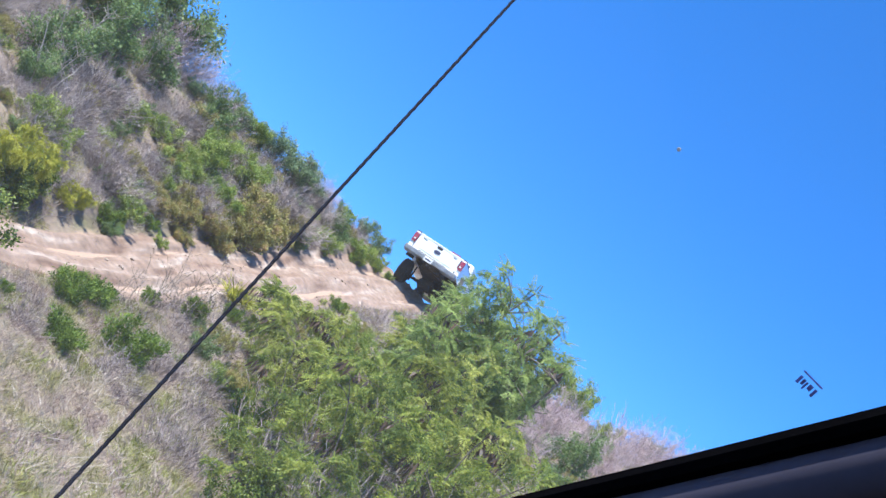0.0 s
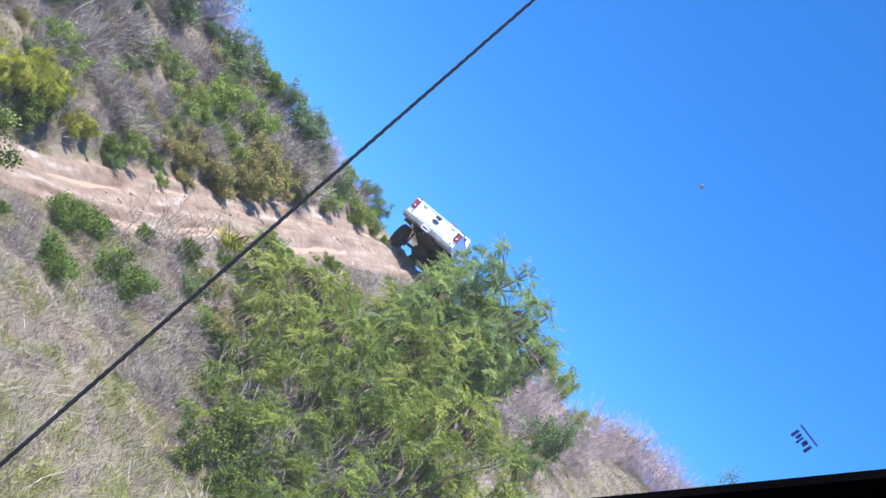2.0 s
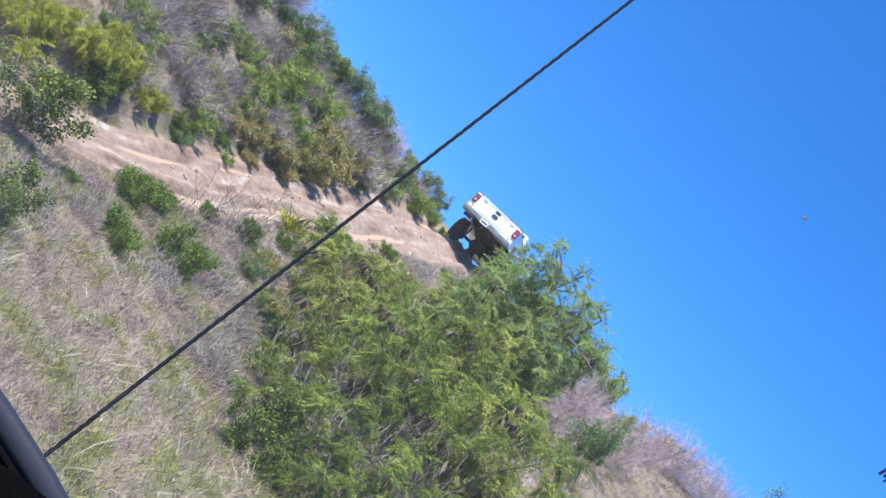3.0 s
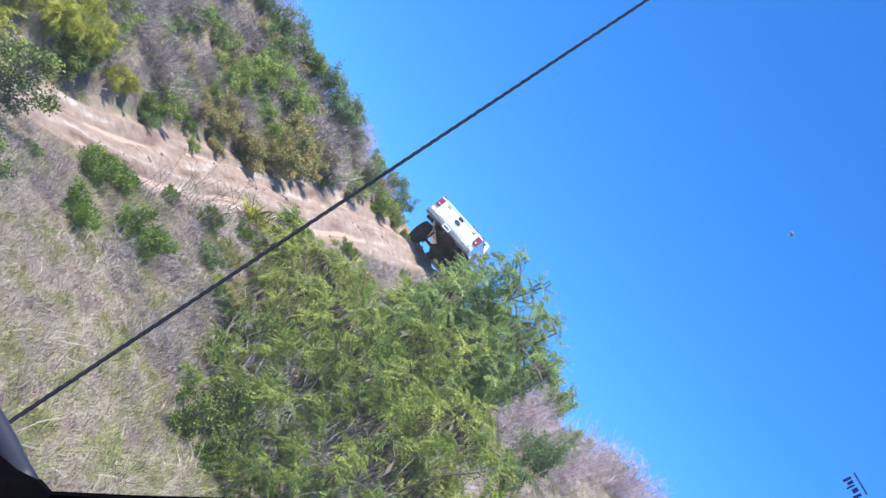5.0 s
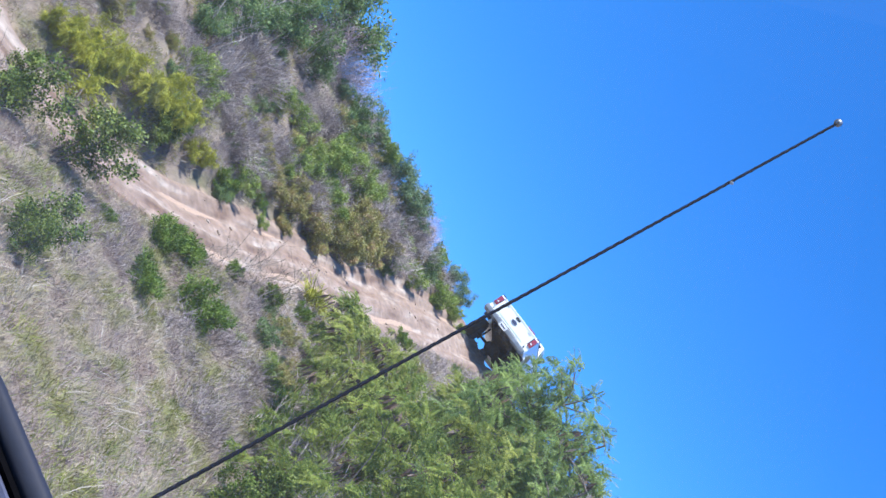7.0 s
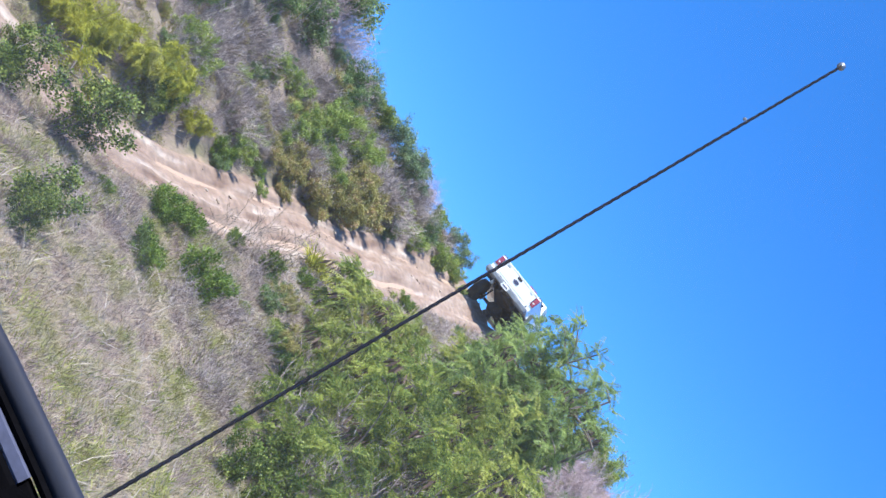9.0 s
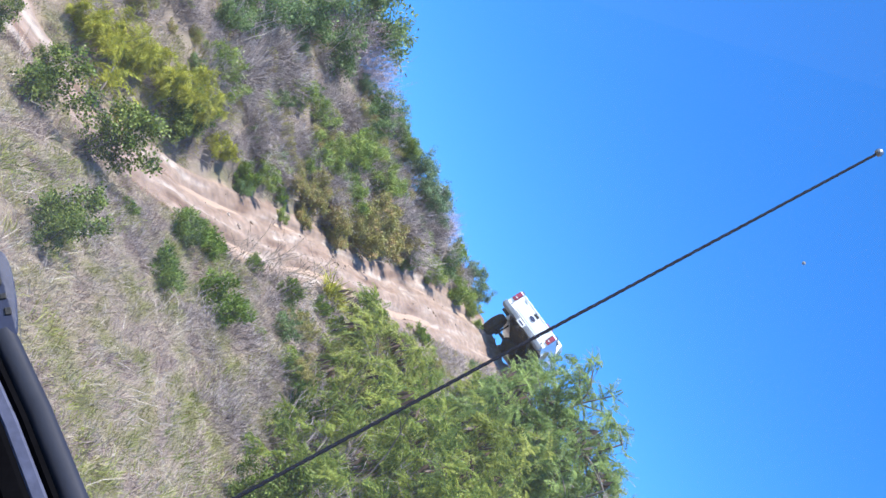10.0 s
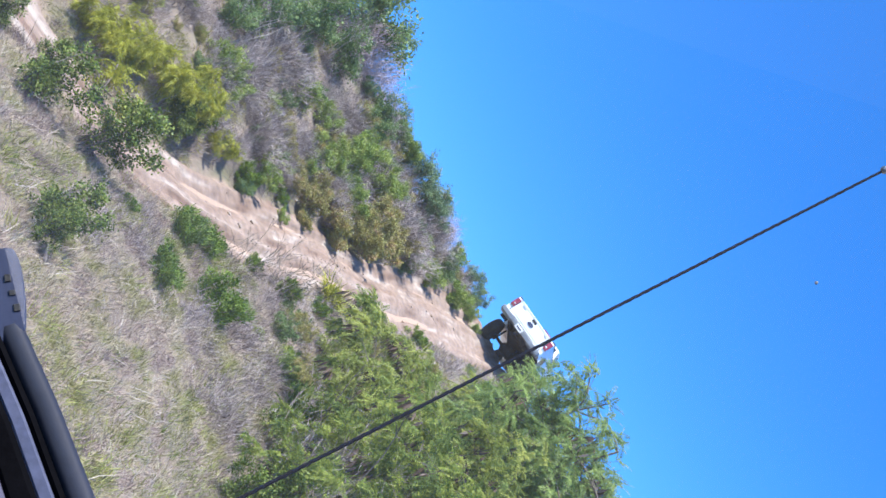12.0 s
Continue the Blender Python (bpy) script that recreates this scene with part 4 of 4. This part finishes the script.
    part("rear_window", box(1.36, 0.02, 0.36, (0, 0, 0), 0.006), M_TINT, ob, "dark rear window", at=Matrix.Translation((0, 1.175, 1.56 + z)) @ Matrix.Rotation(radians(-24), 4, "X"))
    part("windscreen", box(1.40, 0.02, 0.62, (0, 0, 0), 0.006), M_TINT, ob, at=Matrix.Translation((0, 3.165, 1.525 + z)) @ Matrix.Rotation(radians(52), 4, "X"))
    for s in (-1, 1):
        part("side_window", box(0.02, 1.25, 0.36, (0, 0, 0), 0.008, taper=(1, 0.75)), M_TINT, ob, at=Matrix.Translation((s * 0.905, 2.1, 1.53 + z)) @ Matrix.Rotation(radians(-s * 23), 4, "Y"))
        mir = part("door_mirror", box(0.20, 0.10, 0.24, (s * 1.12, 2.95, 1.36 + z), 0.03), M_WHITE, ob)
        part("mirror_glass", box(0.15, 0.01, 0.18, (s * 1.12, 2.895, 1.36 + z), 0.004), M_TINT, mir)
        part("headlight", box(0.34, 0.08, 0.26, (s * 0.74, 4.95, 0.92 + z), 0.03), M_PLATE, ob)
        part("mud_flap", box(0.3, 0.02, 0.26, (s * 0.84, -0.56, 0.60 + z), 0.005), M_BLACK, ob)
        part("frame_rail", box(0.09, 5.4, 0.14, (s * 0.42, 1.75, 0.50 + z), 0.01), M_UNDER, ob)
        part("shock_absorber", box(0.06, 0.06, 0.55, (s * 0.50, -0.18, 0.56), 0.015), M_UNDER, ob)
    part("brake_light", box(0.36, 0.03, 0.04, (0, 1.27, 1.81 + z), 0.008), M_RED, ob)
    part("front_bumper", box(1.95, 0.18, 0.24, (0, 5.02, 0.60 + z), 0.04), M_CHROME, ob)
    part("grille", box(1.05, 0.05, 0.3, (0, 4.98, 0.93 + z), 0.02), M_BLACK, ob)
    part("underbody", box(0.95, 4.0, 0.12, (0, 1.9, 0.92), 0.03), M_UNDER, ob, "dark underbody")
    # running gear
    for y in (0.0, 3.65):
        part("axle", turned([(-0.8, 0.045), (-0.25, 0.055), (-0.14, 0.15), (0.14, 0.15), (0.25, 0.055), (0.8, 0.045)], 14), M_UNDER, ob, at=Matrix.Translation((0, y, 0.46)))
        for s in (-1, 1):
            tyre = turned([(-0.15, 0.26), (-0.165, 0.37), (-0.14, 0.445), (-0.10, 0.46), (0.10, 0.46), (0.14, 0.445), (0.165, 0.37), (0.15, 0.26)], 32)
            for i in range(32):
                a = 2 * math.pi * i / 32
                for k in (-1, 1):
                    lug = box(0.10, 0.05, 0.02, (0, 0, 0), 0.0)
                    bmesh.ops.transform(lug, matrix=Matrix.Rotation(a + 0.09 * k, 4, "X") @ Matrix.Translation((0.065 * k, 0, 0.464)) @ Matrix.Rotation(0.4 * k, 4, "Z"), verts=lug.verts[:])
                    join(tyre, lug)
            wheel = tagged(new("wheel"), "muddy off-road wheel")
            wheel.parent = ob
            wheel.location = (s * 0.83, y, 0.46)
            part("tyre", tyre, M_TYRE, wheel)
            part("rim", turned([(-0.05, 0.02), (-0.07, 0.12), (-0.02, 0.2), (0.10, 0.24), (0.13, 0.252), (-0.13, 0.252)], 24), M_STEEL, wheel)
    part("spare_wheel", turned([(-0.12, 0.2), (-0.13, 0.33), (-0.10, 0.42), (0.10, 0.42), (0.13, 0.33), (0.12, 0.2)], 28), M_TYRE, ob, "black spare wheel under the bed", at=Matrix.Translation((0.12, -0.66, 0.90)) @ Matrix.Rotation(radians(90), 4, "Y"))
    part("fuel_tank", box(0.62, 1.3, 0.42, (0.36, 1.1, 0.72), 0.08, seg=3), M_UNDER, ob, "black fuel tank")
    part("differential", turned([(-0.30, 0.08), (-0.2, 0.20), (0.2, 0.20), (0.30, 0.08)], 16), M_UNDER, ob, at=Matrix.Translation((0.05, 0.0, 0.48)))
    part("exhaust", turned([(-0.16, 0.10), (-0.15, 0.12), (0.15, 0.12), (0.16, 0.10)], 16), M_UNDER, ob, "dark silencer", at=Matrix.Translation((0.30, -0.75, 0.44 + z)))
    return ob


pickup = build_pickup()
rear = Vector((4.06, 36.5, 0))
head = Vector((math.sin(radians(20)), math.cos(radians(20)), 0))


def track_height(p):
    return float(slope(np.array(p.x), np.array(p.y))) - 0.08


side = Vector((head.y, -head.x, 0))
rear.z = track_height(rear) + 0.02
nose = rear + head * 3.83
nose.z = 0.6 * track_height(nose) + 0.4 * rear.z
fwd = (nose - rear).normalized()
right = (side + Vector((0, 0, 0.045))).normalized()
upv = right.cross(fwd).normalized()
right = fwd.cross(upv)
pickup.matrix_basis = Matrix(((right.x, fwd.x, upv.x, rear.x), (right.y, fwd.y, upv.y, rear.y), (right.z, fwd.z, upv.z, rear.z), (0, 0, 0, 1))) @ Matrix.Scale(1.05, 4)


# ---- the car that the film is made from ----
EYE = Vector((0.05, 0.0, 1.40))
EDGE = [Vector(p) for p in [(-0.62, 1.25, 1.25), (-0.40, 1.20, 1.262), (-0.20, 1.125, 1.270), (-0.041, 1.039, 1.274), (0.06, 0.968, 1.274), (0.117, 0.928, 1.273)]]
CORNER = [Vector(p) for p in [(0.138, 0.908, 1.272), (0.152, 0.892, 1.273), (0.164, 0.872, 1.277)]]
PILLAR = [Vector(p) for p in [(0.19, 0.775, 1.33), (0.235, 0.60, 1.427), (0.285, 0.415, 1.529), (0.341, 0.201, 1.647), (0.395, 0.0, 1.758), (0.43, -0.12, 1.82)]]


def swept(line, profile, starts=None):
    """A band along a line. Profile rows: metres outwards from the opening, and towards the seat. starts: its inner edge at each point."""
    bm = bmesh.new()
    rings = []
    for i, p in enumerate(line):
        t = (line[min(i + 1, len(line) - 1)] - line[max(i - 1, 0)]).normalized()
        v = (EYE - p).normalized()
        o = t.cross(v).normalized()
        rings.append([bm.verts.new(p - o * max(a, starts[i] + 0.001 * j % 0.002 if starts else a) * sgn + v * b) for j, (a, b) in enumerate(profile)])
    k = len(profile)
    for a, b in zip(rings, rings[1:]):
        for j in range(k):
            bm.faces.new((a[j], a[(j + 1) % k], b[(j + 1) % k], b[j]))
    bm.faces.new(rings[0])
    bm.faces.new(rings[-1][::-1])
    return bm


sgn = -1.0


def slab(o0, o1, v0, v1, r=0.004):
    """A rounded rectangular profile."""
    return [(o0, v0 + r), (o0 + r, v0), (o1 - r, v0), (o1, v0 + r), (o1, v1 - r), (o1 - r, v1), (o0 + r, v1), (o0, v1 - r)]


def build_car():
    ob = tagged(new("car"), "dark slate car with a raked windscreen and whip antenna", "car")
    part("wing_edge", swept(EDGE + CORNER[:2], slab(0.0, 0.022, -0.05, 0.0, 0.006)), M_PAINT, ob, "slate painted rear edge of the wing", True)
    part("cowl_seal", swept(EDGE + CORNER[:2], slab(0.022, 0.030, -0.03, 0.002)), M_RUBBER, ob, "black rubber seal")
    part("cowl_strip", swept(EDGE[:5], slab(0.0302, 0.043, -0.02, 0.002, 0.002)), M_SKYLIT_TRIM, ob, "cowl strip under the windscreen with the sky's pale reflection put into its colour")
    part("lower_frame", swept(EDGE + CORNER[:1], slab(0.0432, 0.066, -0.01, 0.006)), M_RUBBER, ob, "black windscreen border")
    part("pillar_seal", swept(CORNER[1:] + PILLAR, slab(-0.001, 0.009, -0.01, 0.006, 0.003)), M_RUBBER, ob, "black windscreen border")
    part("pillar_trim", swept(CORNER[2:] + PILLAR, slab(0.0088, 0.030, -0.02, 0.008, 0.005)), M_TRIM, ob, "grey grained pillar trim", True)
    part("pillar_inner", swept(CORNER + PILLAR, slab(0.0298, 0.30, -0.03, 0.002, 0.01)), M_RUBBER, ob, "black inner pillar cover")
    part("corner_cover", swept(EDGE[4:] + CORNER, slab(0.032, 0.30, -0.035, -0.004)), M_RUBBER, ob, "black windscreen corner")
    part("corner_border", swept([EDGE[4], EDGE[4].lerp(EDGE[5], 0.6)] + EDGE[5:] + CORNER + PILLAR[:1], slab(0.0, 0.30, 0.003, 0.009, 0.002), [0.044, 0.027, 0.019, 0.010, 0.001, 0.0, 0.0]), M_RUBBER, ob, "black printed border round the windscreen corner")
    part("dashboard", swept(EDGE[:5], slab(0.0662, 0.55, -0.01, 0.012, 0.008)), M_TRIM, ob, "grey dashboard top", True)
    # hinge plate with its screws
    hp, tan = EDGE[2].lerp(EDGE[3], 0.28), (EDGE[3] - EDGE[2]).normalized()
    vw = (EYE - hp).normalized()
    up_ = vw.cross(tan).normalized()
    m = Matrix(((tan.x, up_.x, vw.x, 0), (tan.y, up_.y, vw.y, 0), (tan.z, up_.z, vw.z, 0), (0, 0, 0, 1)))
    m.translation = hp + up_ * 0.001 + vw * 0.006
    rim = [(0.047 * math.cos(a), 0.0125 * abs(math.sin(a)) ** 0.6) for a in (math.pi * i / 14 for i in range(15))]
    bm = extruded(rim + [(-0.047, -0.018), (0.047, -0.018)], -0.005, 0.005, 0.0018)
    bm.transform(Matrix(((0, 1, 0, 0), (0, 0, 1, 0), (1, 0, 0, 0), (0, 0, 0, 1))))
    hinge = part("hinge_plate", bm, M_HINGE, ob, "slate hinge plate with three screws, blue sky reflection put into its colour", at=m)
    for i in range(3):
        part("screw", box(0.0075 - 0.002 * (i % 2), 0.006, 0.0022, (-0.016 + 0.015 * i, -0.001 + 0.003 * i, 0.0055), 0.001, seg=3), M_BLACK, hinge)
    # body of the car
    f, r = Vector((-0.34, 0.94, 0)), Vector((0.94, 0.34, 0))
    body = Matrix(((r.x, f.x, 0, -0.42), (r.y, f.y, 0, 0.05), (0, 0, 1, 0), (0, 0, 0, 1)))
    part("bonnet", box(1.5, 1.15, 0.05, (0, 1.72, 1.10), 0.02), M_PAINT, ob, at=body)
    part("lower_body", box(1.75, 4.3, 0.62, (0, 0.15, 0.68), 0.08), M_PAINT, ob, at=body)
    part("door", box(0.07, 2.3, 0.36, (0.86, -0.65, 1.06), 0.02), M_TRIM, ob, at=body)
    part("door", box(0.07, 2.3, 0.36, (-0.86, -0.65, 1.06), 0.02), M_TRIM, ob, at=body)
    part("roof", box(1.5, 1.7, 0.05, (0, -1.05, 1.86), 0.02), M_TRIM, ob, "grey roof lining", at=body)
    part("tail_wall", box(1.7, 0.06, 0.95, (0, -1.85, 1.38), 0.02), M_TRIM, ob, at=body)
    for s in (-1, 1):
        part("side_pillar", box(0.05, 0.12, 0.72, (s * 0.78, -0.5, 1.52), 0.01), M_TRIM, ob, at=body)
        for y in (-1.2, 1.5):
            w = tagged(new("wheel"), "black car wheel")
            w.parent = ob
            w.matrix_basis = body @ Matrix.Translation((s * 0.78, y, 0.32))
            part("tyre", turned([(-0.10, 0.2), (-0.10, 0.30), (-0.07, 0.32), (0.07, 0.32), (0.10, 0.30), (0.10, 0.2)], 28), M_TYRE, w)
            part("rim", turned([(-0.07, 0.05), (-0.06, 0.2), (0.06, 0.2), (0.07, 0.05)], 20), M_STEEL, w)
    # windscreen
    lo = [Vector((-1.45, 1.05, 1.24)), Vector((-1.0, 1.22, 1.242))] + EDGE + CORNER
    hi = PILLAR
    bm = bmesh.new()
    out = [bm.verts.new(p + (p - EYE).normalized() * 0.004) for p in lo + hi] + [bm.verts.new(p) for p in [(-0.45, 0.06, 1.83), (-1.25, -0.25, 1.80)]]
    c_at = Vector((-0.25, 0.66, 1.56))
    c = bm.verts.new(c_at)
    for i in range(len(out)):
        bm.faces.new((out[i], out[(i + 1) % len(out)], c))
    ws = part("windscreen", bm, M_GLASS, ob, "clear windscreen with a printed mark")
    if ws.data.polygons[0].normal.dot(EYE - c_at) < 0:
        ws.data.flip_normals()
    ws.visible_shadow = False
    # printed mark on the glass: rows of dark bars
    mk = Vector((0.281, 0.329, 1.565))
    m = look(mk, EYE)
    for dx, dy, w, hgt in ((-0.0064, 0, 0.0022, 0.0042), (-0.0020, 0.0006, 0.0032, 0.0030), (0.0018, -0.0004, 0.0014, 0.0042), (0.0045, 0.0004, 0.0022, 0.0030), (0.0078, 0, 0.0022, 0.0042), (0.0008, 0.0044, 0.0185, 0.0009)):
        part("printed_bar", box(w, hgt, 0.0006, (dx, dy, 0)), M_PRINT, ws, "dark printed bar", at=m @ Matrix.Rotation(radians(17), 4, "Z") @ Matrix.Diagonal((0.46, 0.72, 1, 1)))
    # specks of dried dirt on the glass
    for sx, sy, sz, size in ((0.194, 0.325, 1.596, 0.0016), (0.064, 0.344, 1.602, 0.0014)):
        bm = bmesh.new()
        bmesh.ops.create_icosphere(bm, subdivisions=2, radius=size / 2)
        for v in bm.verts:
            v.co *= 1 + 0.5 * noise.noise(v.co * 900)
            v.co.z *= 0.15
        part("dirt_speck", bm, M_SPECK, ws, "pale speck of dried dirt", True, look((sx, sy, sz), EYE))
    # whip antenna
    a, b = Vector((0.1036, 0.981, 1.235)), Vector((0.114, 0.902, 2.047))
    d = (b - a).normalized()
    x = d.cross(Vector((0, 0, 1))).normalized()
    y = d.cross(x)
    bm = bmesh.new()
    n, k = 420, 10
    rings = []
    for i in range(n + 1):
        t = i / n
        ring = []
        for j in range(k):
            ang = 2 * math.pi * j / k
            rad = (0.0020 - 0.0007 * t) * (1 + 0.11 * math.cos(ang - t * 2 * math.pi * 80))
            ring.append(bm.verts.new(a + d * ((b - a).length * t) + (x * math.cos(ang) + y * math.sin(ang)) * rad))
        rings.append(ring)
    for p, q in zip(rings, rings[1:]):
        for j in range(k):
            bm.faces.new((p[j], p[(j + 1) % k], q[(j + 1) % k], q[j]))
    bm.faces.new(rings[-1])
    mast = part("antenna_mast", bm, M_MAST, ob, "black spiral-wound whip antenna", True)
    tip = bmesh.new()
    bmesh.ops.create_icosphere(tip, subdivisions=2, radius=0.0042, matrix=Matrix.Translation(b + d * 0.003))
    part("tip_ball", tip, M_CHROME, mast, "small metal tip ball", True)
    base = turned([(-0.10, 0.022), (0.0, 0.020), (0.012, 0.012), (0.03, 0.005)], 16)
    part("antenna_base", base, M_BLACK, mast, at=Matrix.Translation(a) @ d.to_track_quat("X", "Z").to_matrix().to_4x4())
    return ob


build_car()
